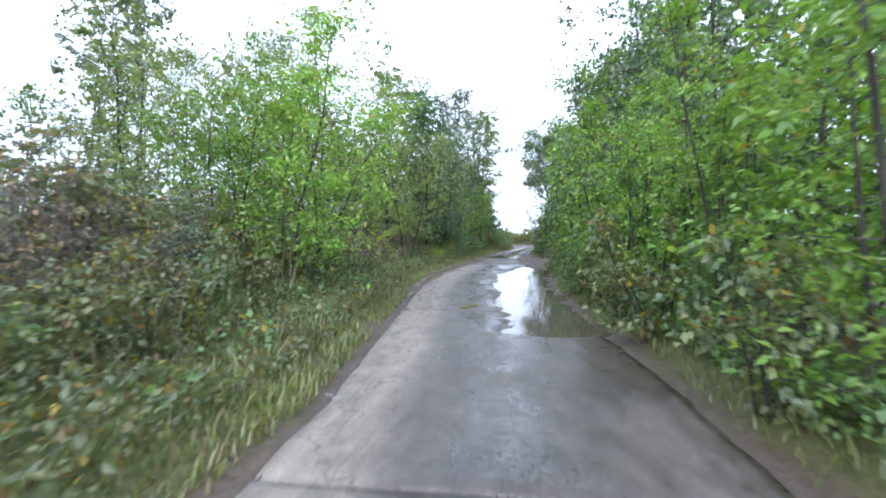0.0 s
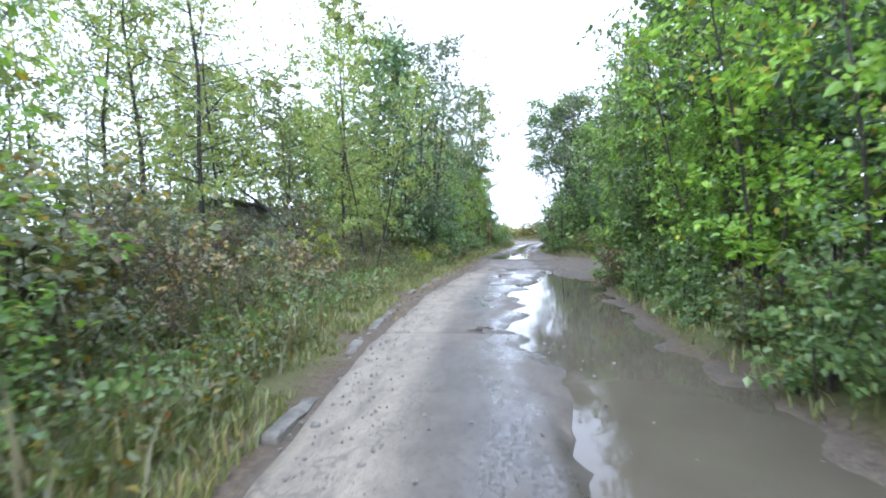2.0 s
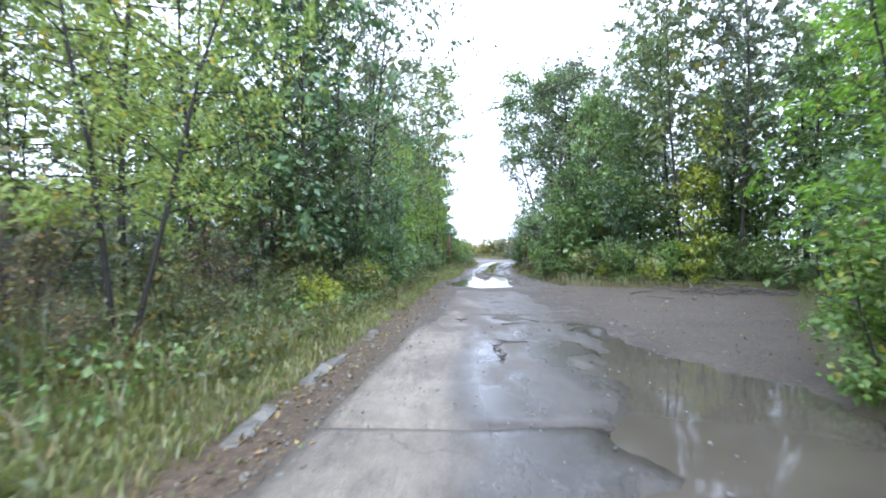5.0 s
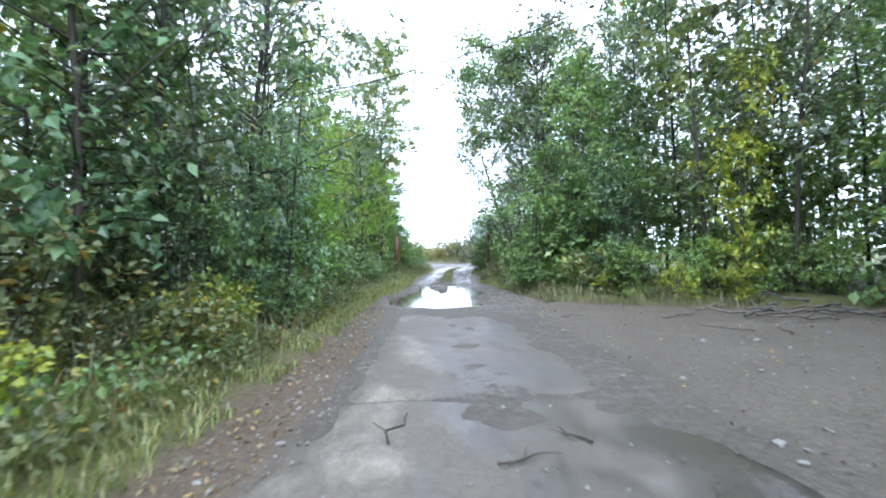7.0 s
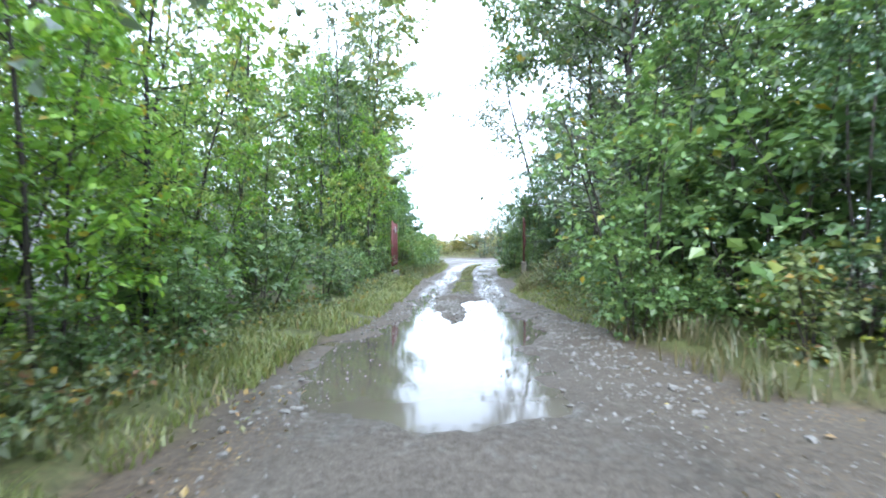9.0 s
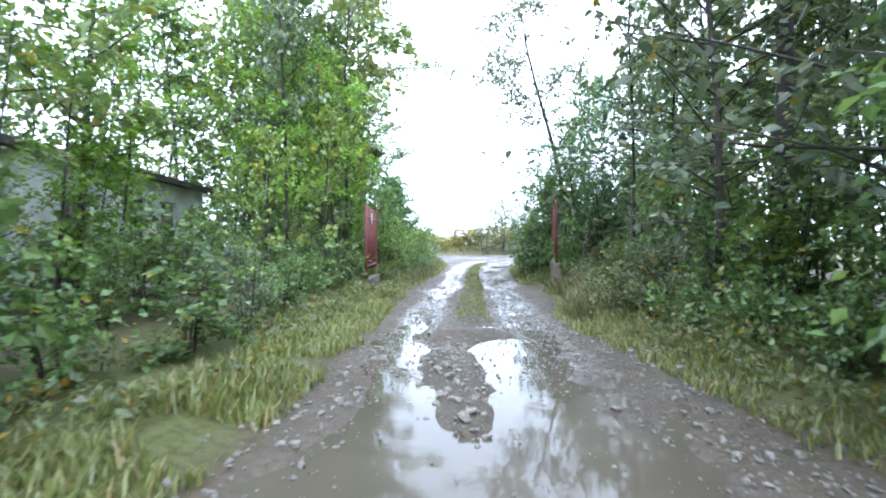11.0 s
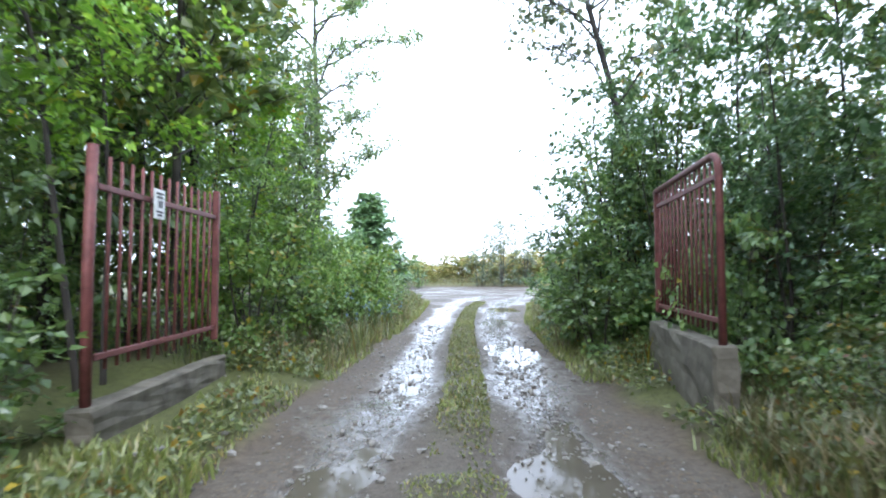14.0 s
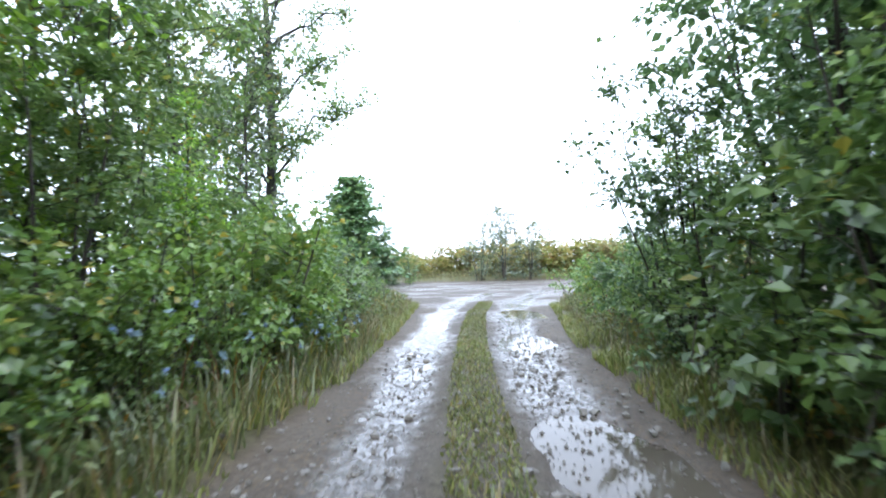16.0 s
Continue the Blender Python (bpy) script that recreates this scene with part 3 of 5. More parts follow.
def grow(seed, h, reach, base, limbs, twigs, n_leaf, size, wide, shape, stems=1, lean=(0, 0), puff=0.22, rise=0.7, thick=1.0, full=False, sticks=0.06):
    """A plant's wood and leaves: stems with limbs, limbs with twigs, twigs with clumps of leaves."""
    rng = np.random.default_rng(seed)
    woods, tips = [], []
    for k in range(stems):
        wv, wf = [], []
        woods.append((wv, wf))
        turn = rng.uniform(0, 2 * math.pi)
        off = np.array([math.cos(turn), math.sin(turn), 0]) * (0 if stems == 1 else rng.uniform(0.05, 0.2))
        out = off * (0 if stems == 1 else rng.uniform(1.5, 4.5) * reach)
        top = h * (1 if k == 0 else rng.uniform(0.6, 0.95))
        n = 7 if stems < 4 else 5
        s = np.linspace(0, 1, n)[:, None]
        wob = np.cumsum(rng.normal(size=(n, 3)) * (0.018, 0.018, 0), 0) * h
        stem = off + s * (out * 0.9 + np.array([lean[0] * h, lean[1] * h, top])) + wob * s + (-0.1 * (s == 0)) * np.array([0, 0, 1])
        r0 = 0.0085 * top * thick * (1 if stems == 1 else 0.7) + 0.008
        tube(stem, r0 * (1 - 0.9 * s[:, 0]) + 0.004, 5, wv, wf)
        for q in range(max(2, limbs // stems)):
            f = base + (1 - base) * ((q + rng.uniform(0, 1)) / max(2, limbs // stems))
            p = np.array([np.interp(f, s[:, 0], stem[:, c]) for c in range(3)])
            az = q * 2.4 + rng.uniform(-0.5, 0.5)
            sc = (f - base) / (1 - base)
            length = reach * SHAPES[shape](sc) * rng.uniform(0.65, 1.15) * (1 if stems == 1 else 0.65)
            up = rise * (0.4 + 0.9 * sc) + rng.uniform(-0.25, 0.25)
            d = np.array([math.cos(az), math.sin(az), up])
            m = 2 if stems < 4 or sticks > 0.5 else 1
            limb = [p + d * length * (j / m) + np.array([0, 0, -0.12 * length * (j / m) ** 2]) + rng.normal(size=3) * 0.035 * length * (j > 0) for j in range(m + 1)]
            r1 = max(0.006, r0 * 0.42 * (1 - 0.6 * f))
            tube(limb, [r1 * (1 - 0.8 * j / m) for j in range(m + 1)], 3, wv, wf)
            limb = np.array(limb)
            for _ in range(twigs):
                g = rng.uniform(0.2, 1.0)
                b = np.array([np.interp(g, np.linspace(0, 1, m + 1), limb[:, c]) for c in range(3)])
                e = b + (rng.normal(size=3) * (1, 1, 0.75) + (0, 0, 0.25)) * puff * (0.7 + 0.5 * length)
                tips.append((b, e))
                if rng.uniform() < sticks:
                    tube([b, e], [0.006, 0.003], 3, wv, wf)
    tips = np.array(tips)
    weight = rng.exponential(size=len(tips)) ** 1.2
    pick = rng.choice(len(tips), n_leaf, p=weight / weight.sum())
    g = rng.uniform(0.1, 1.05, (n_leaf, 1))
    # each twig carries a flat spray: its leaves stand off to both sides and point along it
    along_it = tips[:, 1] - tips[:, 0]
    along_it /= np.linalg.norm(along_it, axis=1, keepdims=True) + 1e-9
    tilt = rng.normal(size=(len(tips), 3)) * 0.5 + (0, 0, 1)
    aside = np.cross(along_it, tilt)
    aside /= np.linalg.norm(aside, axis=1, keepdims=True) + 1e-9
    hand = rng.choice((-1.0, 1.0), (n_leaf, 1))
    way = 0.55 * along_it[pick] + hand * aside[pick] * (1.15 - 0.6 * g) + (0, 0, -0.12)
    c = tips[pick, 0] * (1 - g) + tips[pick, 1] * g + hand * aside[pick] * puff * 0.22 * rng.uniform(0, 1, (n_leaf, 1)) + rng.normal(size=(n_leaf, 3)) * puff * 0.15
    c[:, 2] = np.maximum(c[:, 2], 0.03 + 0.1 * rng.uniform(size=n_leaf))
    return woods, leaves(rng, c, size, wide, up=0.7, full=full, way=way)


TWIGGY = bark_material("grey_brown_stems", (0.06, 0.048, 0.038), (0.16, 0.135, 0.11), 14)
# kind: h, reach, base, limbs, twigs, leaves, leaf length, leaf width ratio, shape, stems, puff, rise, leaf, bark, name, category, label
KINDS = {
    "poplar": (10.0, 1.55, 0.2, 40, 11, 6800, 0.135, 0.85, "column", 1, 0.26, 1.5, "light", BARK, "poplar_tree", "tree", "slender young poplar with airy light green leaves"),
    "grey_poplar": (11.0, 2.0, 0.26, 46, 12, 8200, 0.14, 0.8, "column", 1, 0.3, 1.1, "grey", BARK, "poplar_tree", "tree", "tall sparse poplar with grey-green leaves"),
    "airy_poplar": (11.0, 1.7, 0.3, 34, 10, 6600, 0.118, 0.8, "column", 1, 0.24, 1.0, "grey", DARK_BARK, "poplar_tree", "tree", "tall thin poplar with a visible dark stem and sparse leaves"),
    "lime_tree": (5.0, 2.1, 0.1, 48, 13, 12500, 0.092, 0.55, "round", 3, 0.33, 0.9, "bright", BARK, "young_tree", "tree", "spreading young tree with fine bright green leaves"),
    "high_sapling": (6.0, 1.9, 0.4, 40, 12, 9000, 0.092, 0.62, "round", 2, 0.28, 0.9, "bright", BARK, "young_tree", "tree", "young tree with fresh bright green leaves hanging over the fence"),
    "sapling": (5.0, 1.35, 0.14, 40, 11, 8200, 0.092, 0.68, "round", 2, 0.24, 1.1, "bright", BARK, "young_tree", "tree", "young broadleaf tree with fresh bright green leaves"),
    "willow": (6.5, 1.9, 0.16, 44, 9, 5200, 0.115, 0.5, "round", 3, 0.27, 1.0, "light", BARK, "willow_tree", "tree", "multi-stemmed willow with thin light green leaves"),
    "dark_tree": (9.0, 2.3, 0.12, 60, 11, 10500, 0.145, 0.75, "round", 1, 0.32, 0.8, "dark", BARK, "broadleaf_tree", "tree", "dense dark green broadleaf tree beside the track"),
    "grey_tree": (9.0, 2.4, 0.14, 58, 10, 8600, 0.13, 0.7, "round", 1, 0.34, 0.8, "grey", BARK, "broadleaf_tree", "tree", "tall grey-green broadleaf tree beside the track"),
    "mid_tree": (7.5, 2.1, 0.15, 52, 11, 9200, 0.13, 0.75, "round", 1, 0.3, 0.9, "mid", BARK, "broadleaf_tree", "tree", "leafy mid green broadleaf tree beside the track"),
    "ash": (8.5, 2.5, 0.22, 24, 24, 12500, 0.09, 0.55, "round", 1, 0.42, 0.65, "lime", DARK_BARK, "ash_tree", "tree", "open ash tree with a dark trunk and yellow-green leaves"),
    "thicket": (1.9, 1.3, 0.02, 40, 9, 1500, 0.07, 0.6, "mound", 6, 0.26, 0.8, "rust", TWIGGY, "thicket", "thicket", "tangled thicket of bare stems and withered leaves"),
    "back_shrub": (3.2, 1.7, 0.02, 26, 12, 3100, 0.135, 0.75, "mound", 4, 0.34, 0.7, "mid", BARK, "shrub", "shrub", "dense green shrub in the shade behind the front growth"),
    "pale_back_shrub": (2.6, 1.7, 0.02, 26, 12, 2600, 0.13, 0.7, "mound", 4, 0.34, 0.7, "grey", BARK, "shrub", "shrub", "dense grey-green shrub behind the front growth"),
    "shrub": (4.2, 1.5, 0.03, 44, 14, 8200, 0.088, 0.7, "mound", 5, 0.26, 0.75, "mid", BARK, "shrub", "shrub", "dense wet green shrub with broad leaves"),
    "dark_shrub": (4.2, 1.6, 0.03, 44, 14, 10500, 0.082, 0.7, "mound", 5, 0.26, 0.75, "dark", BARK, "shrub", "shrub", "dense dark green shrub with broad leaves"),
    "locust": (5.2, 1.6, 0.05, 54, 12, 10500, 0.085, 0.5, "mound", 4, 0.3, 0.7, "bright", BARK, "locust_shrub", "shrub", "locust shrub with many small bright leaflets"),
    "grey_shrub": (3.2, 1.3, 0.03, 40, 8, 3000, 0.105, 0.6, "mound", 5, 0.24, 0.8, "grey", BARK, "shrub", "shrub", "thin grey-green shrub at the edge of the wood"),
    "low_shrub": (1.7, 1.0, 0.03, 30, 9, 2500, 0.094, 0.85, "mound", 5, 0.2, 0.7, "mid", BARK, "low_shrub", "shrub", "low leafy green shrub beside the track"),
    "bright_bush": (1.7, 1.15, 0.03, 34, 11, 4800, 0.08, 0.8, "mound", 5, 0.2, 0.7, "fresh", BARK, "leafy_bush", "bush", "bright green leafy bush with a few yellow leaves"),
    "bramble": (1.2, 0.95, 0.03, 24, 10, 2600, 0.075, 0.8, "mound", 5, 0.2, 0.6, "weed", BARK, "bramble_bush", "bramble", "tangled bramble bush with some brown leaves"),
    "dead_bramble": (1.2, 0.95, 0.03, 24, 10, 2000, 0.08, 0.75, "mound", 5, 0.2, 0.6, "rust", TWIGGY, "bramble_bush", "bramble", "withered bramble with orange-brown leaves"),
    "yellow_bush": (1.1, 0.9, 0.03, 24, 9, 2200, 0.085, 0.7, "mound", 5, 0.2, 0.6, "yellow", BARK, "leafy_bush", "bush", "low bush with yellowing leaves at the wood's edge"),
    "aspen": (3.6, 1.0, 0.25, 20, 5, 1500, 0.115, 0.95, "round", 1, 0.16, 0.9, "lime", BARK, "aspen_sapling", "tree", "thin aspen sapling with round yellow-green leaves"),
    "yellow_tree": (4.3, 1.2, 0.1, 40, 8, 3600, 0.11, 0.6, "round", 2, 0.22, 1.0, "yellow", BARK, "young_tree", "tree", "small tree with yellowing leaves"),
    "wood_tree": (9.0, 2.3, 0.06, 34, 9, 3700, 0.195, 0.75, "round", 1, 0.34, 0.8, "mid", BARK, "broadleaf_tree", "tree", "leafy broadleaf tree further back in the wood"),
    "wood_poplar": (11.0, 2.0, 0.12, 34, 9, 4300, 0.18, 0.75, "column", 1, 0.34, 1.1, "grey", BARK, "poplar_tree", "tree", "tall grey-green poplar further back in the wood"),
    "cone_tree": (7.6, 2.6, 0.03, 84, 13, 15000, 0.22, 0.75, "cone", 2, 0.42, 0.45, "dark", BARK, "broadleaf_tree", "tree", "lone conical dark tree at the edge of the clearing"),
    "scrub": (3.0, 2.2, 0.03, 24, 12, 2100, 0.25, 0.6, "mound", 4, 0.35, 0.6, "dry", BARK, "scrub_bush", "scrub", "dry yellow-green scrub bush beyond the clearing"),
}
protos = {}
VARIANTS = 3
STICKS = {"ash": 0.2, "airy_poplar": 0.3, "thicket": 0.7, "aspen": 0.7, "dead_bramble": 0.4, "grey_poplar": 0.1}
FULL = ("sapling", "aspen", "grey_tree")


def plant(kind, x, y, tall, fat=1.0, lean=(0, 0), label="", group=""):
    """Plants one of a kind, scaled to the height given."""
    k = KINDS[kind]
    rng = np.random.default_rng([int(90000 + 50 * x), int(90000 + 50 * y), len(kind)])
    v = int(rng.integers(0, VARIANTS))
    turn = rng.uniform(0, 360)
    s = tall / k[0]
    w = s * fat if kind not in ("poplar", "grey_poplar") else (0.5 + 0.5 * s) * fat
    m = Matrix.LocRotScale(Vector((x, y, height(x, y) - 0.03)), Euler((-lean[1], lean[0], radians(turn)), "ZYX") if any(lean) else Euler((0, 0, radians(turn))), (w, w, s))
    if (kind, v) not in protos:
        woods, (lv, lf) = grow(100 * list(KINDS).index(kind) + v, k[0], k[1], k[2], k[3], k[4], int(k[5] * (0.34 if kind in FULL else 0.43)), k[6] * (1.05 if kind in FULL else 1.15), k[7], k[8], k[9], puff=k[10], rise=k[11], thick=0.5 if "poplar" in kind else 0.7, full=kind in FULL, sticks=STICKS.get(kind, 0.06))
        ob = thing(k[14], m, k[16], k[15], group or k[14].replace("_", " ") + "s along the track")
        if kind == "thicket":
            allv, allf = [], []
            for wv, wf in woods:
                allf += [[i + len(allv) for i in f] for f in wf]
                allv += wv
            tagged(part_mesh("tangle", mesh_of("tangle", allv, allf, k[13], True), ob), kind="stuff")
            woods = []
        for wv, wf in woods:
            woody = "trunk" if k[9] == 1 else "stem"
            part_mesh(woody, mesh_of(woody, wv, wf, k[13], True), ob)
        part_mesh("crown", mesh_of("crown", lv, lf, LEAF[k[12]]), ob)
        protos[kind, v] = ob
    else:
        ob = copy_thing(protos[kind, v], Matrix.Identity(4))
        ob.matrix_basis = m
        tagged(ob, k[16], k[15], group or k[14].replace("_", " ") + "s along the track")
    if label:
        tagged(ob, label)
    return ob


def build_limb_tree(x, y, tall, limbs, label, lean=(0.5, 0.3), thick=0.24, full_of=46, leaf="mid"):
    """A tree whose long limbs, given by their tips, carry clumps of leaves towards their ends."""
    rng = np.random.default_rng(77)
    z = height(x, y)
    ob = thing("broadleaf_tree", pose(x, y, z - 0.03), label, "tree", "broadleaf trees along the track")
    wv, wf, cs, ways = [], [], [], []
    top = np.array([*lean, tall])
    stem = [top * f + np.array([0.25 * math.sin(5 * f), 0.2 * math.sin(4 * f + 1), 0]) * (f > 0) for f in np.linspace(0, 1, 9)]
    tube(stem, [thick * (1 - 0.85 * f) + 0.012 for f in np.linspace(0, 1, 9)], 7, wv, wf)
    for tip in limbs:
        tip = np.array(tip) - (x, y, z)
        start = np.clip(tip[2] / tall - 0.12, 0.2, 0.9)
        p = np.array([np.interp(start, np.linspace(0, 1, 9), [q[c] for q in stem]) for c in range(3)])
        path = [p + (tip - p) * f + np.array([0, 0, 0.5 * math.sin(math.pi * f)]) + rng.normal(size=3) * 0.13 * (0 < f < 1) for f in np.linspace(0, 1, 7)]
        tube(path, [0.31 * thick * (1 - 0.8 * f) for f in np.linspace(0, 1, 7)], 5, wv, wf)
        path = np.array(path)
        reach = np.linalg.norm(tip - p)
        for _ in range(int(9 + 6 * reach)):
            f = rng.uniform(0.25, 1.0) ** 0.7
            b = np.array([np.interp(f, np.linspace(0, 1, 7), path[:, c]) for c in range(3)])
            e = b + rng.normal(size=3) * (0.55, 0.55, 0.4) + (0, 0, 0.15)
            tube([b, e], [0.014, 0.005], 3, wv, wf)
            n = int(rng.integers(6, full_of))
            g = rng.uniform(0.2, 1.1, (n, 1))
            cs.append(b + (e - b) * g + rng.normal(size=(n, 3)) * 0.16)
            ways.append(np.repeat([(e - b) / (np.linalg.norm(e - b) + 1e-9)], n, 0) + rng.normal(size=(n, 3)) * 0.7)
    part_mesh("trunk", mesh_of("trunk", wv, wf, DARK_BARK, True), ob)
    v, f = leaves(rng, np.concatenate(cs), 0.15, 0.7, way=np.concatenate(ways))
    part_mesh("crown", mesh_of("crown", v, f, LEAF[leaf]), ob)


def along(kinds, y0, y1, step, x_of, jitter, tall, fat=1.0):
    """A row of plants along the track, x given as a function of y."""
    y, rng = y0, np.random.default_rng([int(90000 + 50 * x_of(y0)), int(100 * y0), len(kinds)])
    while y < y1:
        x, size = x_of(y) + rng.uniform(-jitter, jitter), rng.uniform(*tall)
        if 20.5 < y < 29.4 and 37.0 < math.degrees(math.atan2(-1.3 - x, y - 16.4)) < 45.5 and size > 1.4:
            y += step  # the gap in the wood through which the shed is seen
            continue
        plant(kinds[int(rng.integers(0, len(kinds)))], x, y, size, fat * rng.uniform(0.85, 1.15))
        y += step * rng.uniform(0.75, 1.25)


left = lambda off: (lambda y: float(np.interp(y, LEFT_Y, LEFT_X)) - off)
right = lambda off: (lambda y: float(np.interp(y, RIGHT_Y, RIGHT_X)) + off)

# --- left of the track, from the start on ---
plant("lime_tree", -3.9, 8.9, 5.0, 1.0)
plant("lime_tree", -5.2, 9.0, 4.7, 1.0)
plant("lime_tree", -4.2, 11.0, 4.7, 0.95)
plant("willow", -6.9, 7.4, 2.9, 1.0)
plant("willow", -8.2, 8.8, 3.2, 1.0)
plant("locust", -5.6, 10.8, 4.4, 1.0)
plant("poplar", -9.6, 12.2, 7.2, 1.0)
plant("grey_poplar", -12.0, 13.6, 8.5, 0.8)
plant("ash", -6.8, 18.4, 9.0, 0.95, label="straight young ash with a bare dark lower trunk")
plant("ash", -8.2, 18.5, 8.4, 0.95)
plant("ash", -10.4, 15.5, 7.0, 0.9)
plant("ash", -9.0, 22.6, 8.6, 0.9)
plant("ash", -4.3, 22.8, 5.8, 0.75, lean=(0.22, 0.05), label="leaning young ash with a dark trunk and some yellow leaves")
plant("ash", -4.6, 23.1, 6.4, 0.8, lean=(-0.12, 0.0), label="leaning young ash with a dark trunk and some yellow leaves")
plant("ash", -5.9, 25.2, 8.8, 0.95)
plant("ash", -6.6, 28.4, 9.2, 0.95)
plant("poplar", -7.7, 30.4, 10.5, 1.15)
plant("willow", -5.2, 29.4, 7.2)
plant("poplar", -5.3, 31.6, 9.4)
plant("grey_tree", -3.8, 32.5, 10.4, 0.85, lean=(0.06, 0.0))
plant("grey_tree", -4.1, 30.2, 9.0, 0.75)
plant("dark_shrub", -3.2, 32.6, 4.4, 0.9)
plant("shrub", -3.4, 30.6, 4.4, 0.85)
plant("grey_tree", -4.2, 34.4, 10.5, 0.75, lean=(0.05, 0.0))
plant("willow", -5.2, 38.2, 7.0, 0.9)
plant("wood_poplar", -6.6, 37.5, 10.0)
plant("ash", -3.6, 38.2, 6.4, 0.8)
plant("sapling", -3.4, 36.4, 5.4, 0.9)
plant("sapling", -4.6, 40.8, 5.2)
plant("mid_tree", -6.0, 43.0, 8.0)
plant("high_sapling", -2.5, 52.9, 6.2, 1.0)
plant("high_sapling", -2.9, 51.2, 5.6, 0.8)
plant("mid_tree", -3.5, 51.4, 6.5, 0.75)
plant("poplar", -3.4, 57.2, 14.0, 1.6)
plant("poplar", -2.7, 55.0, 13.0, 1.15)
plant("airy_poplar", -3.4, 50.4, 12.2, 0.8)
plant("mid_tree", -3.4, 55.4, 8.0, 0.8)
plant("poplar", -5.6, 46.5, 10.5, 1.1)
plant("mid_tree", -3.9, 60.5, 9.0, 0.9)
plant("mid_tree", -4.2, 65.5, 9.2, 0.85)
plant("grey_poplar", -4.4, 70.5, 10.0, 0.9)
build_limb_tree(-5.0, 74.0, 17.0, [
    (-0.9, 73.7, 7.7), (-2.0, 73.2, 9.4), (0.6, 74.6, 13.9), (-1.6, 75.0, 12.2), (-2.6, 72.6, 15.0), (-3.2, 73.0, 6.4), (-1.0, 74.6, 16.2),
    (-8.4, 73.4, 8.2), (-8.0, 75.2, 11.5), (-7.4, 73.0, 14.5), (-5.6, 76.5, 10.0), (-4.4, 71.6, 11.0), (-4.0, 74.4, 18.2), (-5.8, 73.6, 17.4), (-3.0, 72.0, 12.6), (-6.6, 72.2, 6.6),
], "tall old tree with long limbs reaching over the track")
plant("mid_tree", -5.4, 75.0, 8.8, 0.95)
plant("dark_shrub", -2.0, 78.0, 2.2)
plant("dark_shrub", -3.6, 80.0, 3.0)
plant("cone_tree", -2.6, 95.0, 8.6, 1.75)
plant("cone_tree", -5.6, 96.0, 7.2, 1.3)
plant("grey_shrub", -6.5, 93.0, 3.4, 1.4)
plant("dark_shrub", -1.0, 94.5, 3.2, 1.2)
plant("dark_shrub", -1.4, 96.4, 5.4, 0.9)
plant("dark_shrub", -4.2, 94.2, 5.6, 1.0)
plant("shrub", 0.6, 95.2, 2.9, 1.1)
for x, y, tall, fat in ((8.9, 99.6, 6.9, 1.05), (6.7, 99.9, 5.2, 1.1), (11.4, 100.4, 5.6, 1.0)):
    plant("grey_shrub", x, y, tall, fat, label="thin grey-leaved tree standing beyond the field track")
along(["bramble", "bramble", "low_shrub"], 1.5, 12, 1.2, left(1.9), 0.3, (0.8, 1.2))
along(["bramble", "bramble", "thicket"], 12, 33, 1.2, left(1.9), 0.3, (0.6, 1.0))
along(["bramble", "thicket", "grey_shrub"], 1.0, 33, 1.25, left(2.9), 0.4, (1.1, 1.7))
along(["thicket", "grey_shrub", "thicket", "bramble"], 4.0, 32, 1.2, left(4.1), 0.5, (1.5, 2.3))
along(["grey_shrub", "willow", "bramble"], 1.0, 13, 1.8, left(5.6), 0.9, (1.4, 2.2))
along(["grey_shrub", "willow", "thicket"], 13.0, 31, 2.2, left(6.6), 0.7, (1.8, 3.0), 1.15)
along(["grey_shrub", "willow"], 1.0, 13, 2.0, left(9.0), 1.0, (1.8, 2.8), 1.3)
along(["grey_shrub"], 2.0, 23, 2.2, left(11.0), 0.8, (2.2, 2.9), 1.6)
along(["wood_tree", "poplar"], 4.0, 16, 2.8, left(14.5), 1.5, (4.0, 6.5))
along(["ash", "poplar", "willow", "ash"], 14.5, 32, 2.5, left(9.2), 1.3, (6.0, 8.8), 1.05)
along(["wood_poplar", "ash", "poplar"], 20.0, 44, 3.4, left(12.5), 1.8, (7.5, 10.0))
along(["dark_shrub", "shrub"], 30.0, 34.4, 1.4, left(1.7), 0.2, (2.2, 3.0))
along(["lime_tree", "locust", "lime_tree"], 34.8, 39.5, 1.5, left(2.2), 0.2, (2.4, 3.6))
along(["bright_bush", "low_shrub", "bramble"], 29.0, 38, 1.2, left(1.1), 0.15, (0.7, 1.1))
along(["low_shrub", "low_shrub", "grey_shrub"], 38.5, 44, 1.3, left(1.7), 0.25, (1.1, 1.7), 1.1)
along(["low_shrub", "grey_shrub"], 45, 51, 1.3, left(1.7), 0.25, (0.9, 1.25), 1.1)
along(["sapling", "willow", "sapling"], 39.5, 43.2, 1.5, left(2.9), 0.35, (2.8, 4.6))
along(["low_shrub", "grey_shrub", "shrub"], 45, 50.5, 1.1, left(3.2), 0.6, (1.1, 1.6), 1.1)
along(["grey_shrub", "low_shrub"], 44.5, 50.5, 1.2, left(4.9), 0.4, (1.2, 1.7), 1.1)
along(["wood_tree", "poplar", "willow"], 38, 45.5, 2.4, left(6.6), 0.8, (6.0, 8.5))
along(["low_shrub", "low_shrub", "grey_shrub"], 55.2, 76, 1.2, left(1.0), 0.25, (0.8, 1.4))
along(["shrub", "sapling", "shrub"], 55.2, 61, 1.4, left(2.1), 0.3, (2.6, 3.8))
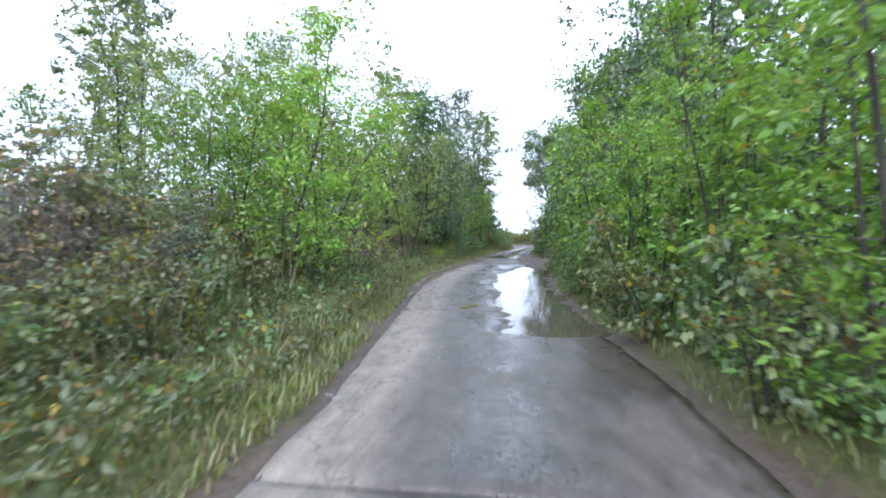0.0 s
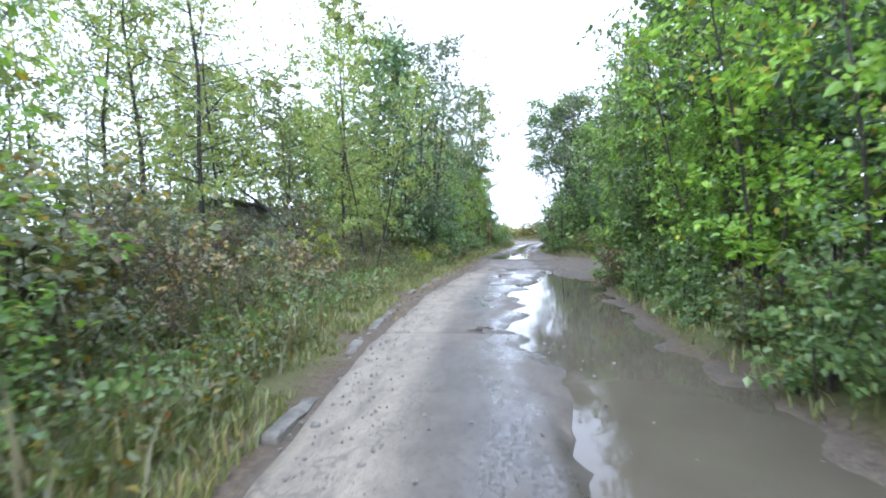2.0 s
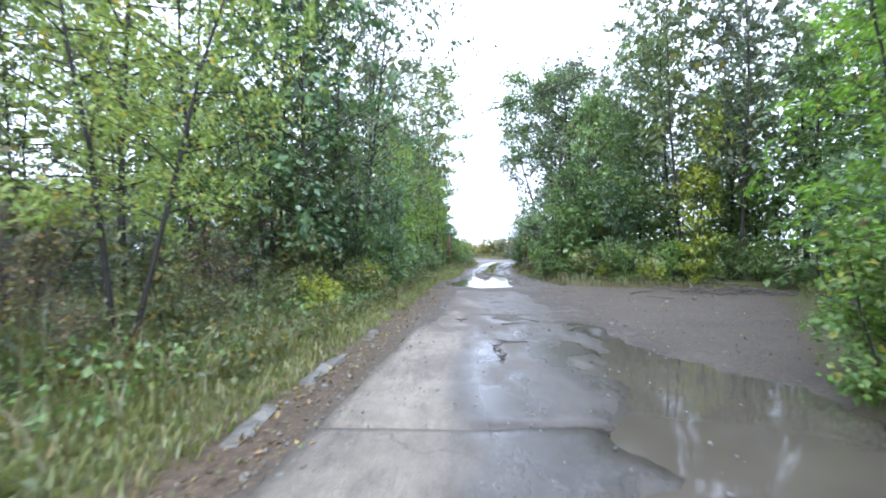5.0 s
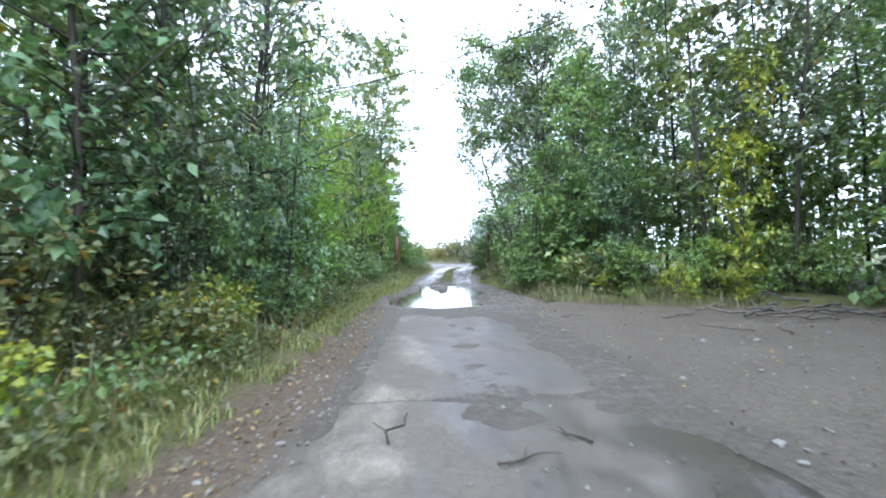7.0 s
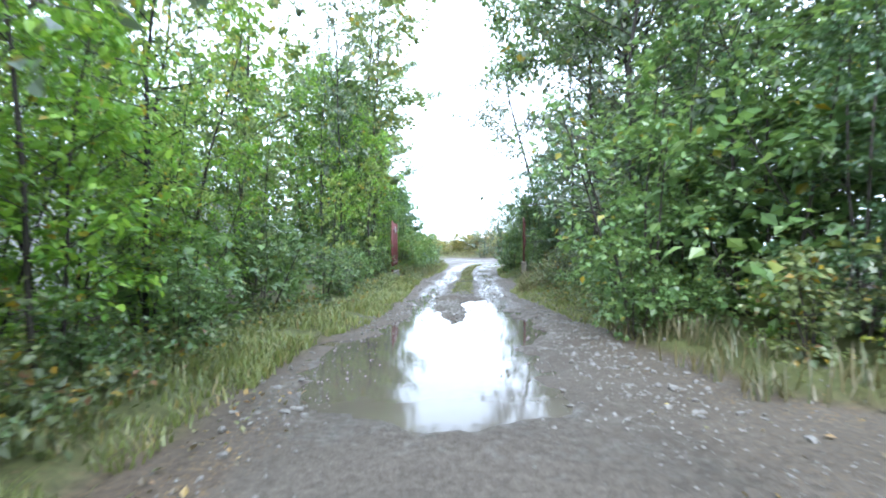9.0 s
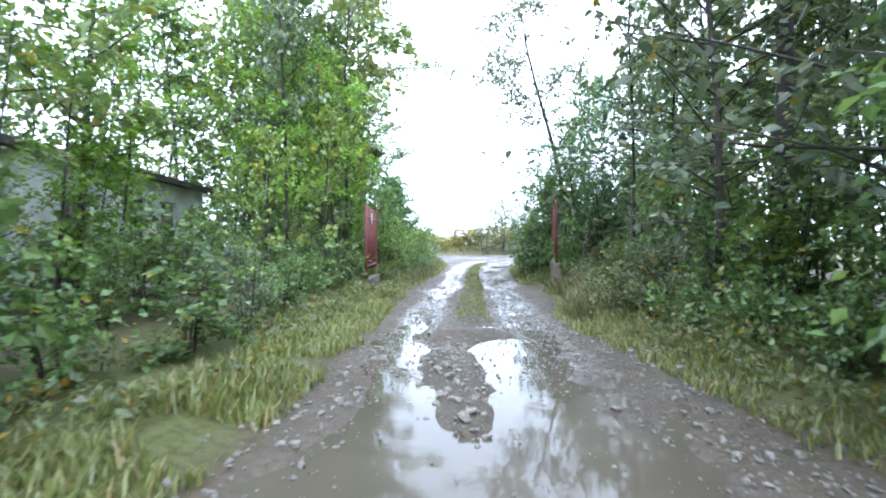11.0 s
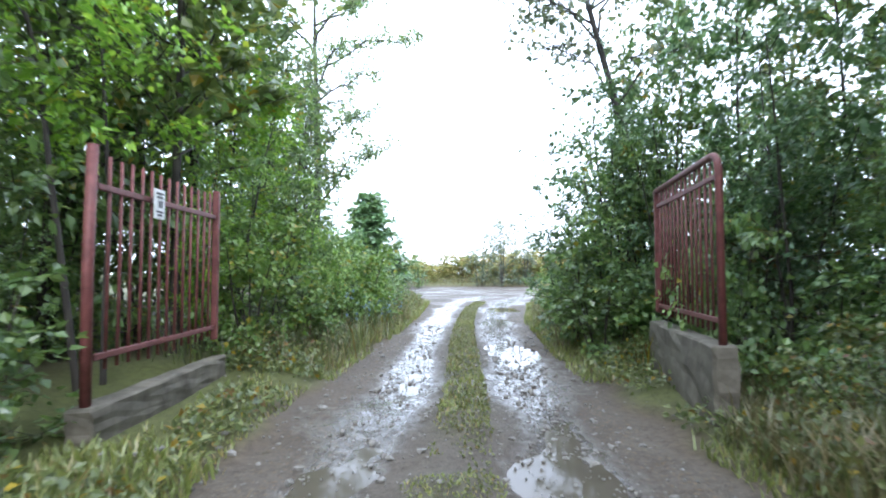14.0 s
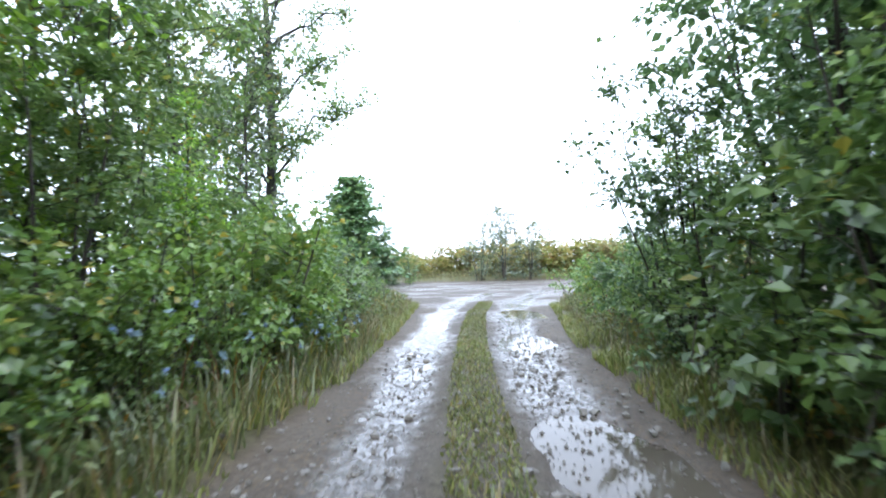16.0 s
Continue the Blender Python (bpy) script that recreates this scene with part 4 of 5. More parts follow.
along(["shrub", "low_shrub"], 61, 69, 1.6, left(2.6), 0.3, (1.7, 2.6))
along(["low_shrub", "shrub"], 69, 79, 1.8, left(3.0), 0.5, (1.2, 2.0))
along(["sapling", "willow", "sapling", "shrub"], 42.4, 47.2, 1.1, lambda y: -5.7, 0.35, (3.0, 4.4), 1.1)
build_limb_tree(-6.4, 24.0, 3.6, [(-9.6, 24.0, 4.1), (-8.8, 24.3, 3.9), (-9.2, 23.7, 3.2), (-7.6, 24.1, 3.3)], "young ash leaning far over, with few leaves", (-3.0, 0.0), 0.06, 16, "lime")
for x, y, tall in ((-15.0, 34.0, 9.0), (-12.8, 35.0, 9.0), (-17.0, 35.0, 10.0), (-11.0, 33.0, 8.5)):
    plant("poplar", x, y, tall, 1.4)
along(["wood_tree"], 43, 64, 2.4, lambda y: -14.5, 1.2, (8.5, 10.5), 1.1)
along(["wood_tree"], 21, 52, 2.3, lambda y: 14.5, 1.3, (9.0, 11.5), 1.1)
along(["wood_tree", "poplar"], 56, 78, 2.6, left(6.6), 0.9, (7.5, 10.5))

along(["pale_back_shrub"], 2, 31, 2.2, left(7.6), 0.6, (2.2, 3.0), 1.1)
along(["back_shrub"], 29, 42.5, 1.7, left(4.6), 0.5, (2.6, 3.8))
along(["back_shrub"], 55, 78, 1.9, left(4.4), 0.4, (2.6, 3.8))
plant("dark_tree", -4.6, 29.4, 9.0, 0.9)
plant("dark_tree", -5.8, 31.4, 10.0, 0.9)
plant("ash", -4.6, 36.6, 8.0, 0.9)
for x, y, tall in ((-2.9, 49.6, 1.9), (-3.6, 51.0, 1.5), (-3.6, 53.0, 2.4), (-5.0, 52.0, 1.5), (-4.4, 54.6, 3.2), (-6.3, 54.4, 3.2)):
    plant("low_shrub" if tall < 1.6 else "shrub" if tall < 2.5 else "back_shrub", x, y, tall, 0.9)
along(["bright_bush", "shrub", "bright_bush"], 55.3, 63, 1.2, left(1.25), 0.15, (1.3, 1.9))
plant("mid_tree", -4.2, 54.6, 8.6, 0.95)
plant("high_sapling", -4.7, 52.4, 8.6, 0.9)
plant("mid_tree", -8.6, 56.4, 9.4, 1.1)
plant("mid_tree", -5.4, 56.6, 9.0, 1.0)
plant("mid_tree", 8.2, 41.6, 10.0, 1.05)
plant("mid_tree", 6.2, 49.4, 8.6, 0.9)
plant("mid_tree", 7.4, 47.4, 9.0, 1.0)
plant("sapling", -2.7, 56.6, 4.6, 1.1)
plant("sapling", -3.0, 58.4, 5.4, 1.1)

# --- right of the track ---
along(["back_shrub"], 2, 23, 1.8, right(2.9), 0.3, (3.0, 4.2))
along(["wood_tree"], 2, 23, 2.6, right(5.0), 0.5, (7.6, 9.4))
along(["back_shrub"], 39.5, 60, 1.7, right(3.4), 0.4, (2.6, 3.6))
for x, y, tall in ((6.0, 25.4, 3.4), (7.6, 26.6, 3.8), (8.8, 28.4, 3.8), (10.0, 30.4, 4.0), (11.0, 32.6, 4.0), (10.8, 34.8, 4.0), (9.4, 36.9, 4.0), (7.6, 38.0, 3.8), (5.8, 38.8, 4.0), (4.6, 39.6, 4.2)):
    plant("back_shrub", x, y, tall, 1.15)
along(["shrub", "locust", "sapling"], 3.4, 22.5, 1.5, right(1.05), 0.2, (3.4, 4.6))
plant("mid_tree", 3.1, 19.8, 7.0, 0.85)
plant("locust", 3.3, 22.4, 6.4, 0.95)
plant("dark_tree", 3.8, 20.6, 7.4, 0.75)
along(["low_shrub", "bramble", "bright_bush"], 4.0, 23.0, 1.3, right(0.45), 0.15, (0.8, 1.4), 0.9)
along(["mid_tree", "dark_tree", "mid_tree"], 4.0, 22, 3.0, right(2.9), 0.4, (6.6, 8.0), 0.85)
plant("grey_tree", 3.4, 14.0, 8.8, 0.9)
plant("locust", 3.0, 16.6, 7.2, 0.95)
plant("grey_tree", 3.6, 11.0, 8.2, 0.8)
plant("mid_tree", 3.3, 18.6, 7.4, 0.9)
plant("low_shrub", 3.0, 22.6, 1.5)
plant("locust", 3.1, 21.6, 4.7, 0.75)
plant("grey_poplar", 8.0, 35.2, 11.5, 1.1)
plant("poplar", 6.6, 36.4, 11.0, 1.1)
plant("shrub", 4.7, 24.0, 3.2)
along(["shrub", "low_shrub", "dark_shrub"], 25.0, 34, 1.3, lambda y: float(np.interp(y, [24, 29.7, 33.5], [4.8, 7.8, 9.8])), 0.4, (2.0, 3.6))
along(["airy_poplar", "wood_tree", "grey_poplar", "airy_poplar"], 24.0, 37, 2.1, lambda y: float(np.interp(y, [24, 29.7, 37], [7.2, 10.4, 12.0])), 0.7, (8.5, 11.0))
plant("yellow_tree", 6.4, 34.9, 5.5, 0.8)
plant("shrub", 2.9, 40.0, 4.4, 1.15, label="rounded green shrub beside the track")
plant("low_shrub", 2.5, 39.4, 1.3, 1.1)
plant("low_shrub", 2.75, 40.7, 1.3, 1.1)
plant("dark_shrub", 4.1, 41.2, 4.6, 1.0)
plant("mid_tree", 4.6, 40.4, 7.4, 0.9)
plant("dark_shrub", 4.5, 37.9, 4.2)
plant("shrub", 6.4, 37.0, 3.2)
plant("shrub", 7.8, 36.6, 3.0)
plant("shrub", 9.2, 36.0, 3.4)
along(["bright_bush", "bright_bush", "bramble"], 34.3, 38.6, 0.6, lambda y: float(np.interp(y, [34.3, 35.2, 36.4, 38.6], [8.2, 6.4, 4.4, 3.2])), 0.35, (0.9, 1.6))
along(["wood_tree"], 29, 40, 3.0, lambda y: -10.5, 1.0, (6.5, 8.5))
for x, y, tall in ((-3.4, 55.3, 3.0), (-4.3, 54.6, 3.2), (-5.2, 56.0, 3.2), (-6.2, 58.6, 3.6), (-3.0, 51.0, 1.6), (6.6, 54.6, 3.2), (5.6, 52.6, 2.6), (7.6, 57.0, 3.4)):
    plant("shrub", x, y, tall, 1.0)
for x, y, tall in ((-9.5, 57.2, 8.8), (-13.2, 50.0, 8.5), (-13.5, 45.5, 8.0), (-7.0, 57.6, 8.6), (-7.2, 60.5, 7.0), (-9.5, 58.5, 7.5), (-9.0, 63.5, 7.0), (9.5, 56.0, 7.0), (9.8, 61.0, 6.0), (8.6, 50.5, 7.5)):
    plant("wood_tree", x, y, tall, 1.1)
plant("low_shrub", 6.0, 35.8, 1.2)
plant("low_shrub", 4.6, 36.2, 1.4)
plant("low_shrub", 7.6, 34.9, 1.3)
plant("airy_poplar", 4.7, 50.4, 12.0, 0.7)
plant("airy_poplar", 5.6, 50.2, 11.6, 0.75)
along(["airy_poplar", "airy_poplar", "wood_poplar", "poplar"], 37.5, 50, 2.3, right(6.2), 1.4, (10.0, 12.5), 0.9)
for x, y, tall in ((9.2, 37.8, 11.5), (10.8, 36.2, 11.0), (12.0, 33.6, 11.0), (7.4, 39.2, 11.0)):
    plant("airy_poplar", x, y, tall, 1.1)
for x, y, tall in ((8.6, 37.0, 6.5), (9.8, 34.6, 7.0), (10.6, 32.4, 7.5), (9.6, 30.2, 6.0), (8.4, 27.6, 6.5)):
    plant("mid_tree", x, y, tall, 1.0)
along(["wood_tree"], 38, 60, 3.0, lambda y: 13.0, 1.0, (6.0, 8.0))
along(["shrub", "locust", "shrub"], 40.4, 45.5, 1.3, right(1.8), 0.2, (2.6, 3.8))
along(["low_shrub", "bright_bush"], 39.6, 45.5, 1.3, right(1.25), 0.15, (0.6, 1.0))
along(["bright_bush", "bramble", "bright_bush", "grey_shrub"], 44.5, 50.5, 1.2, right(1.8), 0.3, (1.1, 1.7))
along(["mid_tree", "airy_poplar", "mid_tree"], 41.0, 49, 2.2, right(4.8), 0.5, (6.0, 8.5), 0.85)
along(["bramble", "low_shrub"], 46, 51.5, 1.2, right(1.3), 0.2, (0.7, 1.2))
along(["low_shrub", "bramble", "grey_shrub"], 48, 55, 1.3, right(2.6), 0.5, (1.3, 2.2))
along(["mid_tree", "poplar"], 50, 58, 2.2, right(5.2), 0.9, (7.0, 9.5))
build_limb_tree(4.7, 45.3, 9.6, [
    (1.4, 47.5, 8.0), (1.6, 48.2, 9.8), (1.7, 46.6, 6.4), (1.8, 46.0, 10.4), (2.4, 46.4, 7.2), (2.9, 45.0, 8.6), (3.3, 46.2, 9.8), (3.4, 44.6, 6.6), (2.2, 47.2, 9.0), (4.2, 46.2, 10.8), (5.4, 44.4, 10.2), (6.6, 45.0, 9.0),
    (7.0, 44.2, 7.4), (6.2, 46.4, 8.2), (5.0, 43.8, 7.8), (5.6, 46.6, 10.4), (7.4, 45.6, 8.4), (3.8, 45.4, 7.6),
], "dark-stemmed forked tree standing over the bushes", (0.1, 0.3), 0.15, 64)
build_limb_tree(5.4, 58.0, 9.8, [
    (1.8, 58.0, 7.7), (2.7, 57.7, 6.8), (3.0, 58.2, 8.3), (4.8, 57.8, 7.4), (2.4, 58.3, 9.5), (3.4, 57.8, 10.3), (5.9, 58.4, 8.0), (3.3, 58.1, 6.0), (4.4, 58.2, 10.4), (5.8, 57.8, 6.0),
], "thin bent poplar with clumped leaves standing behind the gate", (-1.7, 0.1), 0.1, 26, "grey")
plant("low_shrub", 3.95, 53.1, 1.7, 0.7)
plant("dark_shrub", 4.6, 57.4, 4.9, 1.0)
plant("shrub", 4.7, 56.0, 4.4, 1.0)
plant("dark_shrub", 4.2, 59.4, 3.6, 0.9)
plant("dark_shrub", 5.2, 53.8, 4.6, 0.9)
plant("low_shrub", 3.68, 53.2, 1.9, 0.5)
plant("shrub", 4.0, 56.4, 3.4, 1.0)
plant("low_shrub", 3.6, 57.2, 1.7, 1.2)
plant("shrub", 4.0, 58.6, 2.8, 1.0)
plant("low_shrub", 3.5, 55.6, 1.5, 1.1)
plant("dark_shrub", 4.7, 55.3, 3.6, 0.9)
plant("dark_tree", 5.9, 55.6, 6.6, 0.9)
plant("dark_tree", 7.4, 54.6, 7.6, 0.9)
plant("mid_tree", 6.8, 52.0, 6.4, 0.8)
plant("mid_tree", 6.0, 58.4, 7.4, 0.85)
plant("dark_shrub", 5.3, 58.6, 5.0, 1.0)
plant("dark_tree", 6.2, 60.6, 6.0, 0.8)
plant("shrub", 5.6, 61.5, 3.4)
along(["low_shrub", "bright_bush", "low_shrub"], 55.4, 70, 1.3, right(1.0), 0.2, (0.8, 1.4))
along(["shrub", "dark_shrub"], 62.5, 68, 1.8, right(2.4), 0.4, (1.6, 2.4))
along(["wood_tree"], 60, 72, 2.6, right(6.5), 1.2, (4.5, 6.5))

plant("grey_tree", 3.7, 42.2, 9.6, 1.05)
plant("grey_tree", 3.9, 45.4, 9.4, 1.0)

for kind, x, y, tall in (("dead_bramble", 1.95, 20.4, 1.0), ("dead_bramble", 2.5, 9.4, 0.9), ("dead_bramble", 4.3, 24.5, 1.3), ("dead_bramble", 4.9, 25.3, 1.0), ("yellow_bush", 4.7, 25.0, 1.2),
                         ("yellow_bush", 5.2, 35.4, 0.8), ("yellow_bush", 4.1, 36.7, 0.7), ("yellow_bush", 6.3, 34.6, 0.8), ("yellow_bush", -5.6, 21.2, 1.3), ("dead_bramble", -4.6, 14.6, 1.2), ("dead_bramble", -4.2, 17.4, 1.2),
                         ("dead_bramble", -3.9, 5.2, 1.0), ("yellow_bush", -3.6, 26.6, 0.8), ("yellow_bush", -3.2, 29.4, 0.9), ("aspen", -2.35, 49.7, 3.9), ("aspen", -3.3, 48.6, 3.2)):
    plant(kind, x, y, tall, 0.9)

# --- beyond the clearing, and closing the view ---
plant_rng = np.random.default_rng(11)
for k in range(60):
    plant("scrub", -10 + 46 * (k * 0.618 % 1), 101.5 + 14 * (k * 0.377 % 1), plant_rng.uniform(1.7, 3.3) + 0.8 * (k * 0.618 % 1), plant_rng.uniform(1.3, 2.0))
for x, y, tall in ((14, 131, 8.5), (16.5, 133, 8.0), (19, 130, 6.5), (11.5, 135, 6.5), (23, 136, 6.0)):
    plant("grey_tree", x, y, tall * 1.15, 1.1)
for x, y, tall in ((-19, 25, 14), (-21, 28, 15), (-17.5, 31, 12), (-26, 20, 9), (-30, 30, 10), (-22, 40, 12), (-14, 52, 11), (-13, 60, 11), (-12, 68, 10), (-24, 12, 6), (14, 8, 10), (13, 16, 10), (15, 28, 9), (14, 70, 7), (-9, -4, 6), (7, -5, 7)):
    plant("wood_poplar" if tall > 11 else "wood_tree", x, y, tall, 0.9)


# ---- grass, stones and litter ----
def blades(name, label, mat, rows, seed):
    """Grass: bent blades of three triangles. rows: middle x function, y range, half width, number, height."""
    rng = np.random.default_rng(seed)
    vs, n0 = [], 0
    fs = []
    for x_of, y0, y1, half, n, tall in rows:
        y = rng.uniform(y0, y1, n)
        x = np.array([x_of(v) for v in y]) + rng.uniform(-half, half, n)
        keep = vnoise(x, y, 0.5, seed) > 0.25
        x, y = x[keep], y[keep]
        z = lie(x, y)[0] - 0.01
        n = len(x)
        t = tall * rng.uniform(0.45, 1.2, n) * (0.5 + 0.8 * vnoise(x, y, 0.9, seed + 1))
        a = rng.uniform(0, 2 * math.pi, n)
        d = np.stack([np.cos(a), np.sin(a), 0 * a], 1)
        w = np.stack([-np.sin(a), np.cos(a), 0 * a], 1) * (0.006 + 0.007 * rng.uniform(size=n))[:, None]
        p = np.stack([x, y, z], 1)
        bend = (t * rng.uniform(0.15, 1.1, n))[:, None]
        up = np.array([0, 0, 1.0])
        m = p + d * bend * 0.35 + up * (t * 0.6)[:, None]
        e = p + d * bend + up * t[:, None]
        vs.append(np.stack([p - w, p + w, m + w * 0.7, m - w * 0.7, e], 1).reshape(-1, 3))
        i = n0 + np.arange(n)[:, None] * 5
        fs.append(np.concatenate([i + [[0, 1, 2]], i + [[0, 2, 3]], i + [[3, 2, 4]]], 1).reshape(-1, 3))
        n0 += n * 5
    me = mesh_of(name, np.concatenate(vs), np.concatenate(fs), mat)
    return tagged(new(name, me), label, "grass", kind="stuff")


blades("verge_grass", "wet green grass along the edges of the track", LEAF["grass"], [
    (left(0.45), 1, 38, 0.4, 15000, 0.13), (left(1.1), 1, 34, 0.6, 7000, 0.24), (left(0.55), 37, 51.4, 0.55, 13000, 0.17), (left(0.35), 54, 76, 0.4, 8000, 0.17),
    (right(0.4), 40, 51.6, 0.45, 6500, 0.13), (left(0.45), 51.5, 54.5, 0.35, 900, 0.08), (right(0.3), 54, 70, 0.35, 6000, 0.17), (right(0.3), 3, 20, 0.25, 900, 0.2),
    (lambda y: -0.72 + 0.3 * (y - 10.1), 9.95, 10.3, 0.1, 120, 0.09), (lambda y: -0.6, 10.2, 10.45, 0.06, 60, 0.07), (lambda y: -0.85, 9.8, 10.0, 0.07, 60, 0.07),
    (lambda y: float(np.interp(y, RUT_Y, RUT_L) + np.interp(y, RUT_Y, RUT_R)) / 2, 46.8, 51.2, 0.34, 3200, 0.03),
    (lambda y: float(np.interp(y, RUT_Y, RUT_L) + np.interp(y, RUT_Y, RUT_R)) / 2, 51.6, 72, 0.25, 8000, 0.055),
], 31)
blades("dry_grass", "straw-coloured dry grass stalks in the verge", LEAF["straw"], [
    (left(1.0), 2, 34, 0.7, 1100, 0.5), (left(0.6), 54, 76, 0.5, 2000, 0.42), (right(0.7), 46, 52, 0.55, 3600, 0.42), (right(1.2), 52, 54, 0.3, 300, 0.3), (right(0.6), 56, 71, 0.4, 1200, 0.36),
    (right(0.3), 34, 41, 0.5, 1200, 0.3), (lambda y: 12.0, 99, 106, 34, 9000, 0.9), (lambda y: float(np.interp(y, RUT_Y, RUT_L) + np.interp(y, RUT_Y, RUT_R)) / 2, 52, 72, 0.26, 1500, 0.09),
], 37)
blades("weed_stalks", "tall green weeds at the foot of the wood", LEAF["weed"], [
    (left(2.6), 1, 34, 1.2, 5200, 0.8), (right(1.6), 46, 56, 0.9, 2000, 0.5), (left(1.6), 54, 77, 0.9, 2600, 0.7), (left(0.35), 56, 61.7, 0.3, 260, 0.6),
], 41)


def ground_cover(name, label, mat, rows, seed, size, wide):
    """Low leafy weeds: leaves scattered in drifts just above the soil."""
    rng = np.random.default_rng(seed)
    cs = []
    for x_of, y0, y1, half, n, tall in rows:
        y = rng.uniform(y0, y1, n)
        x = np.array([x_of(v) for v in y]) + rng.uniform(-half, half, n)
        drift = vnoise(x, y, 0.8, seed)
        keep = drift > 0.3
        x, y, drift = x[keep], y[keep], drift[keep]
        z = lie(x, y)[0] + 0.02 + tall * drift * rng.uniform(0, 1, len(x)) ** 0.7
        cs.append(np.stack([x, y, z], 1))
    v, f = leaves(rng, np.concatenate(cs), size, wide, 0.9, 0.0)
    tagged(new(name, mesh_of(name, v, f, mat)), label, "weeds", kind="stuff")


ground_cover("leafy_weeds", "low leafy weeds along the verge", LEAF["weed"], [
    (left(1.15), 1, 38, 0.75, 24000, 0.36), (left(2.5), 1, 34, 1.1, 16000, 0.7), (left(1.3), 38, 51.4, 0.7, 5000, 0.34), (left(0.7), 50, 55, 0.55, 2600, 0.3), (right(0.4), 50, 55, 0.25, 900, 0.3), (left(0.8), 54.2, 77, 0.5, 7000, 0.5),
    (right(0.9), 40, 51.6, 0.6, 5000, 0.4), (right(0.8), 54.2, 71, 0.4, 4500, 0.4), (right(0.9), 22, 37, 0.5, 2500, 0.35)], 51, 0.075, 0.7)
ground_cover("clover", "low clover and grass on the ridge between the ruts", LEAF["grass"], [
    (lambda y: float(np.interp(y, RUT_Y, RUT_L) + np.interp(y, RUT_Y, RUT_R)) / 2, 46.8, 72, 0.26, 6500, 0.035)], 61, 0.035, 0.6)
ground_cover("green_weeds", "fresh green weeds at the foot of the shrubs", LEAF["mid"], [
    (left(1.7), 1, 38, 1.1, 11000, 0.5), (right(0.7), 2, 23, 0.35, 5000, 0.5), (right(1.5), 40, 56, 0.7, 5000, 0.7), (left(1.5), 54.2, 77, 0.6, 5000, 0.8)], 57, 0.085, 0.75)


def build_gravel():
    rng = np.random.default_rng(5)
    bm = bmesh.new()
    bmesh.ops.create_icosphere(bm, subdivisions=1, radius=1)
    base = np.array([v.co for v in bm.verts])
    tri = np.array([[v.index for v in f.verts] for f in bm.faces])
    bm.free()
    vs, fs, n = [], [], 0
    spots = [(rng.uniform(-1.6, 2.4), rng.uniform(37.5, 58)) for _ in range(900)] + [(float(np.interp(y, RUT_Y, RUT_R)) + rng.normal() * 0.35, y) for y in rng.uniform(45, 66, 900)] + [(float(np.interp(y, RUT_Y, RUT_L)) + rng.normal() * 0.4, y) for y in rng.uniform(44, 62, 400)]
    spots += [(float(np.interp(y, LEFT_Y, LEFT_X)) + abs(rng.normal()) * 0.3, y) for y in rng.uniform(2, 58, 350)] + [(rng.uniform(1.2, 5.5), rng.uniform(25, 36)) for _ in range(160)]
    spots += [(float(np.interp(y, [36, 42, 47], [1.6, 1.9, 1.9])) + rng.normal() * 0.4, y) for y in rng.uniform(36, 47, 650)] + [(-1.4 + 0.1 * (y - 38) + rng.normal() * 0.25, y) for y in rng.uniform(36, 46, 400)] + [(0.15 + rng.normal() * 0.28, rng.uniform(41.2, 45)) for _ in range(500)]
    x, y = np.array(spots).T
    z = lie(x, y)[0]
    for px, py, pz in zip(x, y, z):
        r = 0.012 + 0.03 * rng.uniform() ** 3
        v = base * (1 + 0.35 * rng.uniform(-1, 1, (len(base), 1))) * r * rng.uniform(0.6, 1.3, 3) * (1, 1, 0.7)
        vs.append(v + (px, py, pz + 0.3 * r))
        fs.append(tri + n)
        n += len(base)
    me = mesh_of("gravel", np.concatenate(vs), np.concatenate(fs), STONE)
    tagged(new("gravel", me), "loose grey stones scattered over the track", "gravel", kind="stuff")


